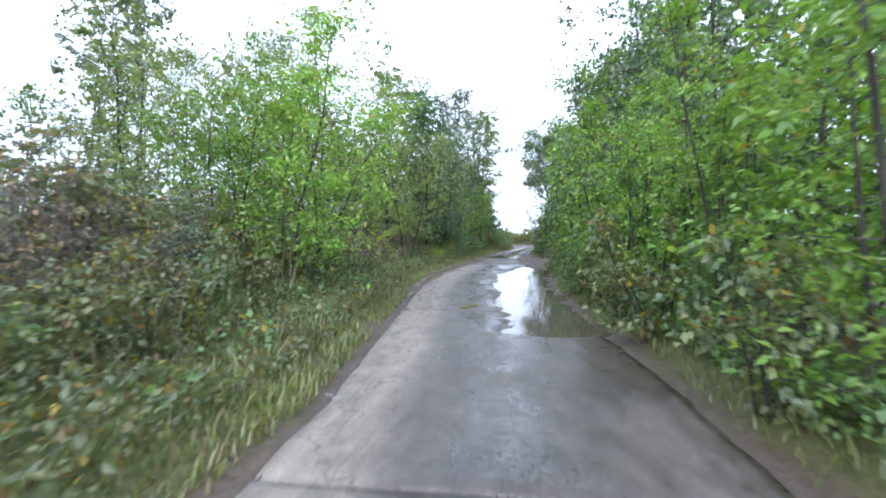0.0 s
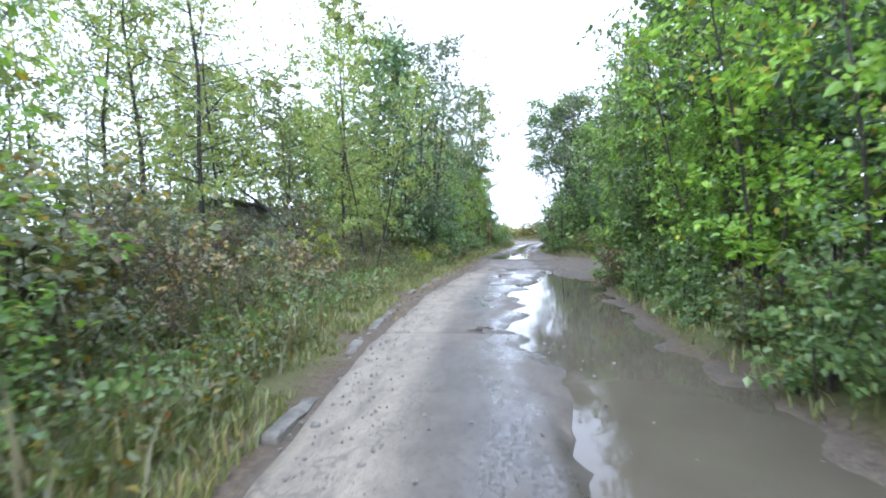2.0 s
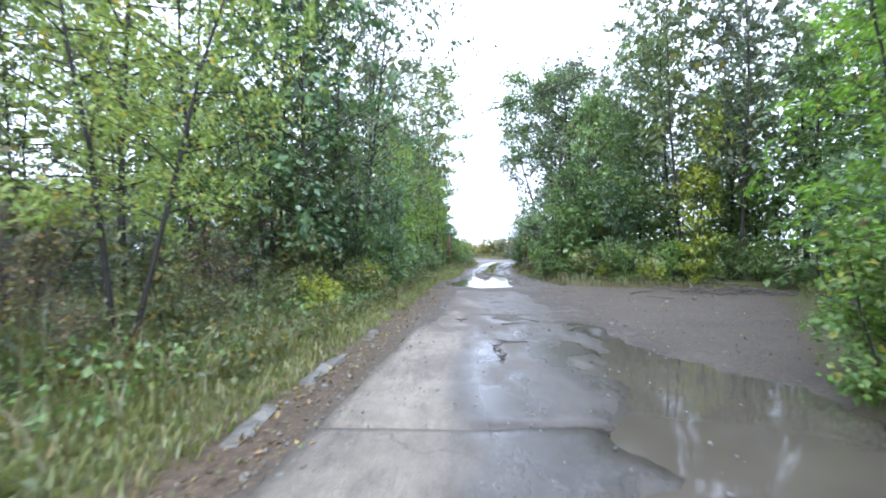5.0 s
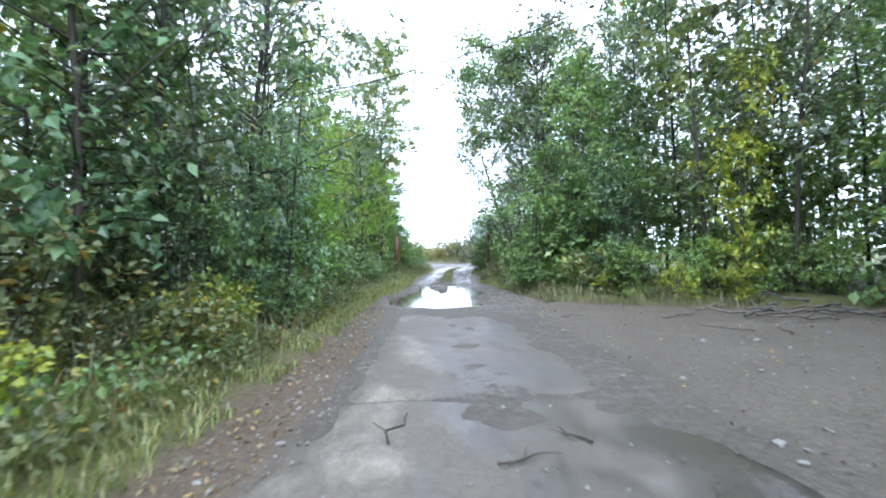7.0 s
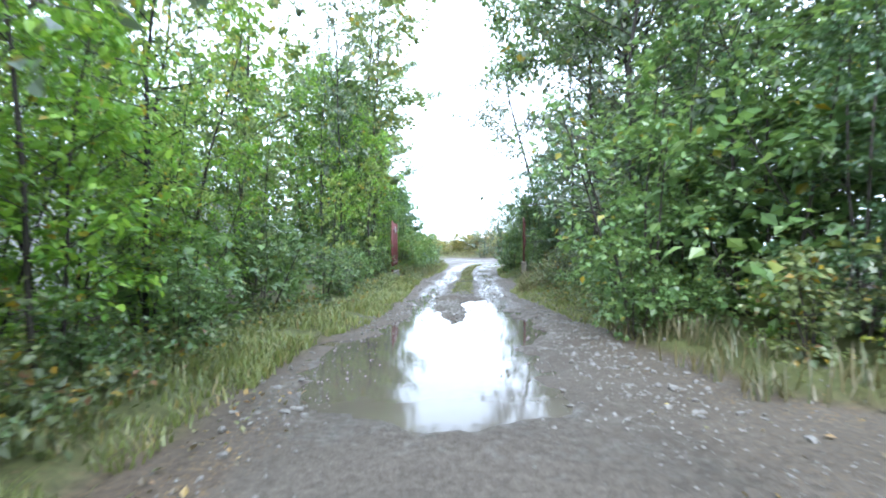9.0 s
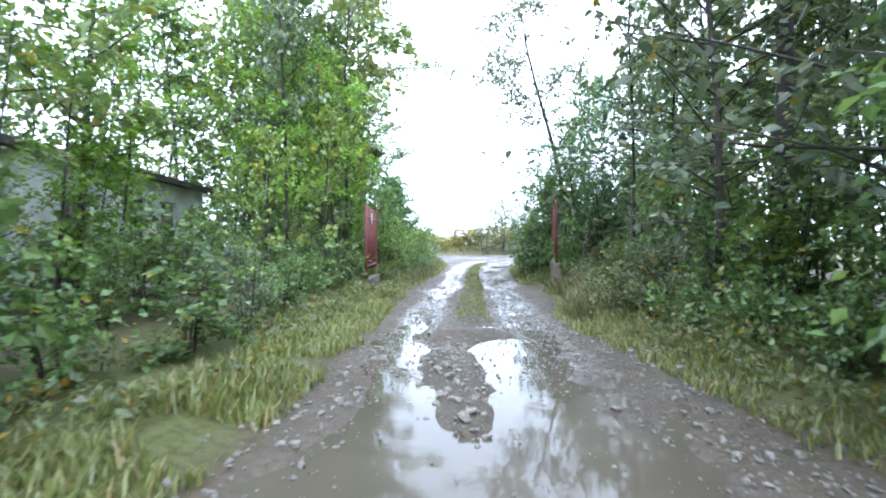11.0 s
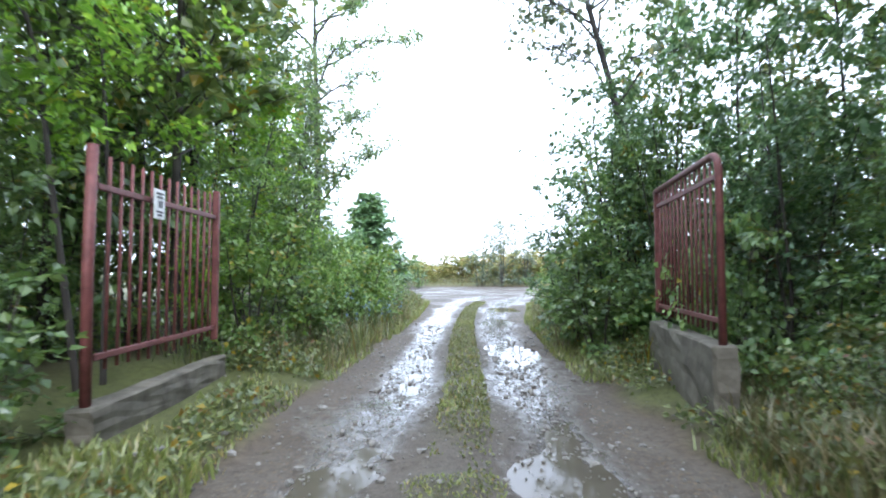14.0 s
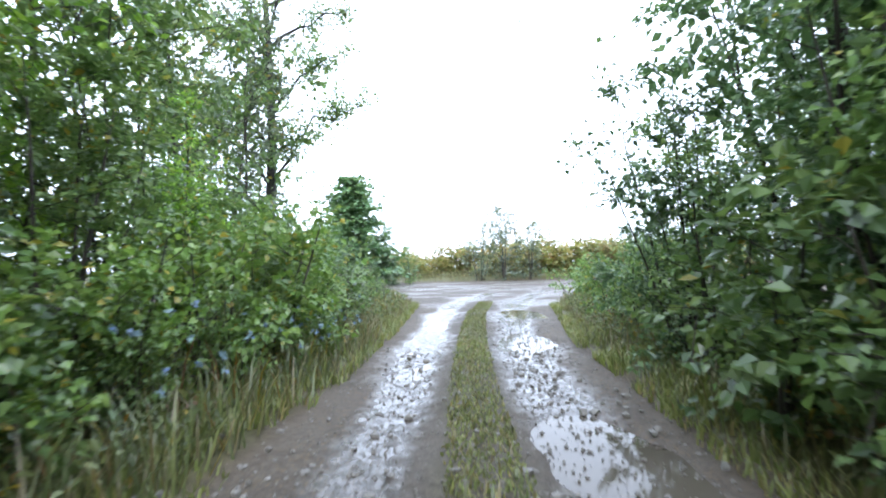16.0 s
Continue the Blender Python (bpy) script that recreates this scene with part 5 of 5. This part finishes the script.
def build_grit():
    """Small broken stones: eight-sided chips, thick in the ruts and thin on the concrete."""
    rng = np.random.default_rng(15)
    spots = [(np.interp(y, RUT_Y, RUT_R) + rng.normal() * 0.42, y) for y in rng.uniform(43, 64, 3600)]
    spots += [(np.interp(y, RUT_Y, RUT_L) + rng.normal() * 0.45, y) for y in rng.uniform(43, 62, 2200)]
    spots += [(np.interp(y, [35, 40, 47], [1.5, 1.75, 1.9]) + rng.normal() * 0.5, y) for y in rng.uniform(34, 47, 1900)]
    spots += [(np.interp(y, LEFT_Y, LEFT_X) + 0.25 + abs(rng.normal()) * 0.35, y) for y in rng.uniform(3, 46, 1800)]
    spots += [(rng.uniform(1.0, 6.0), y) for y in rng.uniform(24, 37, 900)] + [(rng.uniform(-2.2, 0.6), y) for y in rng.uniform(4, 34, 700)]
    p = np.array(spots)
    n = len(p)
    z = np.maximum(lie(p[:, 0], p[:, 1])[0] + np.where(p[:, 1] < 27, 0.012, 0.0), -0.03)
    r = 0.006 + 0.016 * rng.uniform(size=n) ** 2.5
    base = np.array([(1, 0, 0), (0, 1, 0), (-1, 0, 0), (0, -1, 0), (0, 0, 0.8), (0, 0, -0.8)])
    tri = np.array([(0, 1, 4), (1, 2, 4), (2, 3, 4), (3, 0, 4), (1, 0, 5), (2, 1, 5), (3, 2, 5), (0, 3, 5)])
    a = rng.uniform(0, 6.3, n)
    v = base[None] * rng.uniform(0.55, 1.35, (n, 6, 1)) * r[:, None, None]
    v = np.stack([v[..., 0] * np.cos(a)[:, None] - v[..., 1] * np.sin(a)[:, None], v[..., 0] * np.sin(a)[:, None] + v[..., 1] * np.cos(a)[:, None], v[..., 2]], -1)
    v = v + np.stack([p[:, 0], p[:, 1], z + 0.2 * r], 1)[:, None]
    f = (tri[None] + 6 * np.arange(n)[:, None, None]).reshape(-1, 3)
    tagged(new("grit", mesh_of("grit", v.reshape(-1, 3), f, STONE)), "fine grey stone chips strewn over the wet track", "gravel", kind="stuff")


def build_litter():
    rng = np.random.default_rng(8)
    n = 1600
    y = rng.uniform(16, 37, n)
    x = np.where(rng.uniform(size=n) < 0.6, np.array([left(0)(v) for v in y]) + np.abs(rng.normal(size=n)) * 0.28, rng.uniform(1.0, 6.5, n))
    c = np.stack([x, y, lie(x, y)[0] + 0.02], 1)
    v, f = leaves(rng, c, 0.055, 0.7, 4.0, 0.0)
    me = mesh_of("fallen_leaves", v, f, LEAF["rust"])
    tagged(new("fallen_leaves", me), "fallen yellow-brown leaves lying on wet ground", "leaves", kind="stuff")


def build_kerb():
    kerb = thing("kerb", pose(0, 0, 0), "broken concrete kerb half sunk in the verge", "kerb", kind="structure")
    rng = np.random.default_rng(9)
    y = 11.4
    while y < 27.0:
        size = rng.uniform(0.5, 1.05)
        if rng.uniform() < 0.55:
            x, ym = left(-0.02)(y + size / 2), y + size / 2
            bm = box(bmesh.new(), (0.14, size * 0.95, 0.2), (0, 0, 0))
            bmesh.ops.subdivide_edges(bm, edges=[e for e in bm.edges if e.calc_length() > 0.3], cuts=4, use_grid_fill=True)
            bmesh.ops.bevel(bm, geom=[e for e in bm.edges if len(e.link_faces) == 2 and e.calc_face_angle() > 1.0], offset=0.022, segments=1, affect="EDGES")
            for v in bm.verts:
                v.co += Vector((rng.normal(), rng.normal(), rng.normal())) * 0.009
            ob = part("kerb_stone", bm, KERB, kerb)
            turn = math.degrees(math.atan2(left(0)(y) - left(0)(y + size), size)) + rng.uniform(-4, 4)
            ob.matrix_basis = pose(x, ym, height(x + 0.2, ym) - 0.075 + rng.uniform(-0.04, 0.02), rng.uniform(-3, 3), rng.uniform(-7, 7), turn)
        y += size


def build_twigs():
    rng = np.random.default_rng(12)
    for x, y, length, turn in ((-1.1, 27.3, 0.7, 80), (-0.72, 24.7, 0.6, 60), (-0.55, 25.0, 0.5, 150), (-0.3, 26.6, 0.45, 20), (0.1, 27.0, 0.35, 100), (-0.75, 24.2, 0.8, 95), (3.9, 31.4, 0.9, 120), (4.6, 31.0, 0.7, 70), (-1.05, 15.3, 0.3, 70), (-0.9, 15.4, 0.25, 140), (2.1, 33.4, 0.5, 30)):
        vs, fs = [], []
        path = [np.array([length * (k / 5 - 0.5), 0.05 * rng.normal(), 0.012 + 0.012 * rng.uniform()]) for k in range(6)]
        tube(path, [0.011, 0.01, 0.009, 0.008, 0.006, 0.003], 5, vs, fs)
        tube([path[2], path[2] + (0.1, 0.12, 0.02)], [0.006, 0.003], 4, vs, fs)
        ob = new("twig", mesh_of("twig", vs, fs, TWIG, True))
        ob.matrix_basis = pose(x, y, height(x, y) + 0.012, 0, 0, turn)
        tagged(ob, "dark wet twig lying on the concrete", "twig", "twigs on the road")


def build_flowers():
    rng = np.random.default_rng(14)
    n = 44
    y = rng.uniform(56.2, 61.5, n)
    x = np.array([left(0.3)(v) for v in y]) + rng.normal(size=n) * 0.16
    z = lie(x, y)[0] + rng.uniform(0.45, 0.95, n)
    vs, fs, k = [], [], 0
    for p in np.stack([x, y, z], 1):
        v, f = leaves(rng, np.repeat(p[None], 7, 0), 0.04, 0.8, 0.2, 0.0)
        vs.append(v)
        fs.append(f + k)
        k += len(v)
    tagged(new("blue_flowers", mesh_of("blue_flowers", np.concatenate(vs), np.concatenate(fs), LEAF["flower"])), "pale blue chicory flowers among the weeds", "flowers", kind="stuff")


# ---- the gate ----
def bar_run(path, r, sides=8):
    """A round bar bent along a path, with closed ends."""
    vs, fs = [], []
    tube(path, [r] * len(path), sides, vs, fs)
    n = len(vs)
    fs.append(list(range(sides))[::-1])
    fs.append(list(range(n - sides, n)))
    return mesh_of("bar", vs, fs, RED, True)


def build_gate(near, far, top, foot, gap, label, rounded, sign_at):
    """A wing of steel bars over a concrete wall, from its near post to its far post. gap: from the wall's top to the lower rail."""
    a, b = Vector((*near, 0)), Vector((*far, 0))
    run = (b - a).length
    turn = math.degrees(math.atan2(b.y - a.y, b.x - a.x))
    base = min(height(*near), height(*far))
    plinth = thing("gate_plinth", pose(near[0], near[1], 0, 0, 0, turn), "low stained concrete wall under a red fence", "plinth", "plinths of the gate", "structure")
    bm = box(bmesh.new(), (run + 0.16, 0.2, foot - base + 0.3), (run / 2, 0, (foot + base - 0.3) / 2), 0.02)
    bmesh.ops.subdivide_edges(bm, edges=[e for e in bm.edges if e.calc_length() > 0.5], cuts=9, use_grid_fill=True)
    rng = np.random.default_rng(int(100 * top))
    for v in bm.verts:
        v.co += Vector(rng.normal(size=3)) * 0.006
    part("wall", bm, PLINTH, plinth)
    fence = thing("bar_fence", pose(near[0], near[1], foot, 0, 0, turn), label, "fence", "red fences flanking the track")
    hi = top - foot
    if rounded:
        bend = [(0.16 - 0.16 * math.cos(q), 0, hi - 0.16 + 0.16 * math.sin(q)) for q in np.linspace(0, math.pi / 2, 7)]
        part_mesh("post", bar_run([(0, 0, -0.12)] + bend + [(run - 0.03, 0, hi)], 0.034), fence, "rounded tubular end post and top rail")
        rails = (gap, hi - 0.2)
    else:
        part_mesh("post", bar_run([(0, 0, -0.1), (0.0, 0.012, hi * 0.5), (0, 0, hi)], 0.039, 10), fence, "thick round gate post")
        rails = (gap, hi - 0.3)
    part("post", box(bmesh.new(), (0.07, 0.07, hi + 0.02 - gap * 0.6), (run - 0.035, 0, (hi + gap * 0.6) / 2), 0.012), RED, fence)
    for z in rails:
        part("rail", box(bmesh.new(), (run - 0.12, 0.032, 0.05), (run / 2, 0, z), 0.006), RED, fence)
    n = 13
    for k in range(n):
        x = 0.06 + (run - 0.12) * (k + 1) / (n + 1)
        z0, z1 = gap - 0.11 + 0.012 * rng.normal(), hi - (0.035 if rounded else 0.04 + 0.02 * rng.uniform())
        lean = 0.006 * rng.normal()
        part_mesh("bar", bar_run([(x, 0.0, z0), (x + lean, 0.0, (z0 + z1) / 2), (x + 0.5 * lean, 0.0, z1)], 0.0135), fence)
    if sign_at:
        sign = thing("sign_plate", pose(near[0], near[1], foot, 0, 0, turn), "small white metal sign wired to the fence", "sign")
        plate = part("plate", box(bmesh.new(), (0.19, 0.008, 0.27), (sign_at, -0.05, hi - 0.33), 0.003), SIGN_WHITE, sign)
        for dz, w in ((0.095, 0.14), (0.06, 0.11), (-0.07, 0.13), (-0.1, 0.09)):
            part("print_bar", box(bmesh.new(), (w * 0.85, 0.004, 0.018), (sign_at, -0.057, hi - 0.33 + dz)), SIGN_INK, plate)
        part("print_block", box(bmesh.new(), (0.07, 0.004, 0.06), (sign_at + 0.01, -0.057, hi - 0.33)), SIGN_INK, plate)


def window_wall(bm, run, hi, thick, holes):
    """A wall along x with openings (x0, x1, z0, z1) that go through it."""
    xs = sorted({0, run, *[v for h in holes for v in h[:2]]})
    zs = sorted({0, hi, *[v for h in holes for v in h[2:]]})
    for x0, x1 in zip(xs, xs[1:]):
        for z0, z1 in zip(zs, zs[1:]):
            if not any(h[0] <= x0 and x1 <= h[1] and h[2] <= z0 and z1 <= h[3] for h in holes):
                box(bm, (x1 - x0, thick, z1 - z0), ((x0 + x1) / 2, 0, (z0 + z1) / 2))
    bmesh.ops.remove_doubles(bm, verts=bm.verts, dist=0.0005)
    return bm


def build_ruin():
    """The empty low building among the trees before the gate."""
    house = thing("abandoned_building", pose(-7.4, 45.3, 0), "abandoned single-storey building with stained plaster and empty windows", "building")
    hi, run, deep = 3.0, 9.6, 5.0
    holes = [(1.0, 1.9, 0.9, 2.5), (3.2, 4.1, 0.9, 2.5), (5.4, 6.3, 0.9, 2.5), (7.0, 7.86, 0.9, 2.52), (8.34, 9.1, 0.9, 2.4)]
    w = part("wall", window_wall(bmesh.new(), run, hi, 0.3, holes), PLASTER, house)
    w.matrix_basis = pose(0, 0, 0, 0, 0, 90)
    part("wall", window_wall(bmesh.new(), deep - 0.31, hi, 0.3, []), PLASTER, house).matrix_basis = pose(-deep, run - 0.15, 0)
    part("wall", window_wall(bmesh.new(), deep - 0.31, hi, 0.3, []), PLASTER, house).matrix_basis = pose(-deep, 0.15, 0)
    part("wall", window_wall(bmesh.new(), run - 0.7, hi, 0.3, [(2.2, 3.4, 0.9, 2.4), (5.4, 6.6, 0.9, 2.4), (7.4, 8.6, 0.9, 2.4)]), PLASTER, house).matrix_basis = pose(-deep + 0.2, 0.32, 0, 0, 0, 90)
    part("roof", box(bmesh.new(), (deep + 0.6, run + 0.4, 0.14), (-deep / 2 + 0.07, run / 2, hi + 0.08), 0.02), ROOF, house)
    part("fascia", box(bmesh.new(), (0.03, run + 0.4, 0.16), (0.388, run / 2, hi + 0.075), 0.01), ROOF, house)
    for h in holes:
        if h[2] > 0.5:
            wide, tall, mid = h[1] - h[0], h[3] - h[2], (h[0] + h[1]) / 2
            bm = bmesh.new()
            for dy in (-wide / 2 + 0.03, 0, wide / 2 - 0.03):
                box(bm, (0.06, 0.06, tall - 0.006), (0.02, mid + dy, (h[2] + h[3]) / 2))
            for z in (h[2] + 0.033, h[3] - 0.5, h[3] - 0.033):
                box(bm, (0.05, wide - 0.13, 0.05), (0.02, mid, z))
            frame_part = part("window_frame", bm, PLANK, house, "rotten empty window frame")
            part("sill", box(bmesh.new(), (0.2, wide + 0.1, 0.05), (0.2, mid, h[2] - 0.028), 0.006), KERB, frame_part)


def build_shed():
    shed = thing("wooden_shed", pose(-18.5, 29.6, 0), "grey weathered plank shed behind the trees", "shed")
    rng = np.random.default_rng(3)
    k, x = 0, 0.0
    while x < 6.0:
        w = rng.uniform(0.13, 0.18)
        part("plank", box(bmesh.new(), (w - 0.012, 0.025, 2.9), (x + w / 2, rng.uniform(-0.006, 0.006), 1.45 + rng.uniform(-0.03, 0.03)), 0.004), PLANK, shed)
        x += w
    part("side_wall", box(bmesh.new(), (0.06, 4.0, 2.85), (x - 0.03, 2.06, 1.43)), PLANK, shed)
    part("back_wall", box(bmesh.new(), (x, 0.06, 2.6), (x / 2, 4.1, 1.3)), PLANK, shed)
    part("roof", box(bmesh.new(), (x + 0.6, 4.9, 0.08), (x / 2, 2.0, 3.02), 0.01, Matrix.Rotation(radians(-3), 4, "X")), ROOF, shed)


def build_dead_branches():
    rng = np.random.default_rng(19)
    for a, b, r in (((3.35, 47.5, 2.0), (5.3, 46.6, 0.35), 0.016), ((3.62, 47.6, 2.15), (3.3, 47.4, 0.5), 0.02), ((3.05, 48.5, 1.85), (2.75, 48.3, 0.5), 0.012)):
        a, b = np.array(a), np.array(b)
        vs, fs = [], []
        path = [b + (a - b) * k / 7 + rng.normal(size=3) * 0.025 + np.array([0, 0, -0.25 * math.sin(math.pi * k / 7)]) * np.linalg.norm((a - b)[:2]) / 2 - b for k in range(8)]
        path[0] = np.array([0, 0, -b[2] + height(b[0], b[1]) - 0.05])
        tube(path, [r * (1 - 0.08 * k) for k in range(8)], 5, vs, fs)
        tube([path[4], path[4] + (0.25, 0.1, 0.3)], [r * 0.5, r * 0.25], 4, vs, fs)
        ob = new("dead_branch", mesh_of("dead_branch", vs, fs, TWIGGY, True))
        ob.matrix_basis = pose(*b)
        tagged(ob, "pale bare dead branch leaning in the bushes", "branch", "dead branches beside the track")


def build_branch_pile():
    """Broken branches heaped at the edge of the clearing."""
    rng = np.random.default_rng(29)
    for k in range(16):
        x, y = 6.2 + rng.normal() * 0.75, 32.6 + rng.normal() * 0.55
        length, r = rng.uniform(0.7, 1.9), rng.uniform(0.012, 0.035)
        vs, fs = [], []
        path = [np.array([length * (j / 6 - 0.5), 0.06 * rng.normal(), 0.05 * math.sin(2.0 * j) * rng.uniform()]) for j in range(7)]
        tube(path, [r * (1 - 0.09 * j) for j in range(7)], 6, vs, fs)
        for j in (2, 4):
            tube([path[j], path[j] + np.array([0.2, rng.choice((-1, 1)) * 0.22, 0.1])], [r * 0.6, r * 0.25], 4, vs, fs)
        ob = new("dead_branch", mesh_of("dead_branch", vs, fs, PALE_BARK if k % 2 else TWIGGY, True))
        ob.matrix_basis = pose(x, y, height(x, y) + 0.05 + 0.025 * (k % 5), 0, rng.uniform(-9, 9), rng.uniform(0, 180))
        tagged(ob, "pale broken branch lying on a heap of brushwood", "branch", "branches of the brushwood heap")


def build_goldenrod():
    """Tall stems with yellow plumes in the bushes by the puddle."""
    rng = np.random.default_rng(33)
    for x, y, tall in ((2.55, 8.6, 1.15), (2.75, 8.9, 1.0), (2.3, 10.6, 0.9)):
        ob = thing("goldenrod", pose(x, y, height(x, y)), "goldenrod stem with a small yellow flower plume", "flower", "goldenrod among the bushes")
        vs, fs = [], []
        path = [np.array([0.12 * f * f, -0.16 * f * f, tall * f]) for f in np.linspace(0, 1, 6)]
        tube(path, [0.006 * (1 - 0.6 * f) for f in np.linspace(0, 1, 6)], 5, vs, fs)
        part_mesh("stem", mesh_of("stem", vs, fs, LEAF["weed"], True), ob)
        c = path[-1] + rng.normal(size=(90, 3)) * (0.06, 0.06, 0.05)
        v, f = leaves(rng, c, 0.022, 0.8)
        part_mesh("plume", mesh_of("plume", v, f, LEAF["gold"]), ob, "yellow flower plume")
        c = np.array([path[1 + k % 4] + rng.normal(size=3) * 0.02 for k in range(26)])
        v, f = leaves(rng, c, 0.09, 0.22)
        part_mesh("foliage", mesh_of("foliage", v, f, LEAF["weed"]), ob)


def build_dry_stalks():
    rng = np.random.default_rng(35)
    for x, y, tall, lean in ((-2.75, 14.1, 0.75, -0.1), (-3.5, 17.6, 1.0, 0.03), (-3.6, 20.8, 1.25, -0.02), (-3.3, 16.2, 0.6, 0.12), (-3.9, 22.0, 1.1, 0.05), (3.0, 48.6, 0.8, -0.1), (2.8, 49.6, 0.7, 0.08)):
        vs, fs = [], []
        path = [np.array([lean * tall * f * f, 0.04 * f, tall * f]) for f in np.linspace(0, 1, 6)]
        tube(path, [0.007 * (1 - 0.6 * f) for f in np.linspace(0, 1, 6)], 5, vs, fs)
        for k in range(5):
            p = path[5] - np.array([0, 0, 0.04 * k])
            tube([p, p + rng.normal(size=3) * 0.03 + (0, 0, 0.03)], [0.006, 0.002], 4, vs, fs)
        ob = new("dry_stalk", mesh_of("dry_stalk", vs, fs, LEAF["straw"], True))
        ob.matrix_basis = pose(x, y, height(x, y) - 0.01)
        tagged(ob, "single dry straw-coloured stalk in the verge", "stalk", "dry stalks in the verge")


def build_cable():
    """A slack wire slung from tree to tree over the track."""
    a, b = np.array([-5.0, 38.4, 5.35]), np.array([4.2, 37.3, 7.7])
    vs, fs = [], []
    path = [a + (b - a) * k / 12 - (0, 0, 0.35 * 4 * k / 12 * (1 - k / 12)) for k in range(13)]
    path = [q + (0, 0, 0.3) for q in path]
    tube(path, [0.019] * 13, 5, vs, fs)
    tagged(new("cable", mesh_of("cable", vs, fs, WIRE, True)), "thin black cable strung between trees over the track", "cable")


build_cable()
build_dead_branches()
build_branch_pile()
build_goldenrod()
build_dry_stalks()
build_gravel()
build_grit()
build_litter()
build_kerb()
build_twigs()
build_flowers()
build_gate((-1.72, 51.5), (-1.7, 53.8), 2.33, 0.42, 0.34, "faded red steel bar fence with a white sign", False, 0.87)
build_gate((3.27, 51.98), (3.72, 54.15), 2.42, 0.76, 0.2, "faded red steel bar fence grown through with leaves", True, 0)
build_ruin()
build_shed()
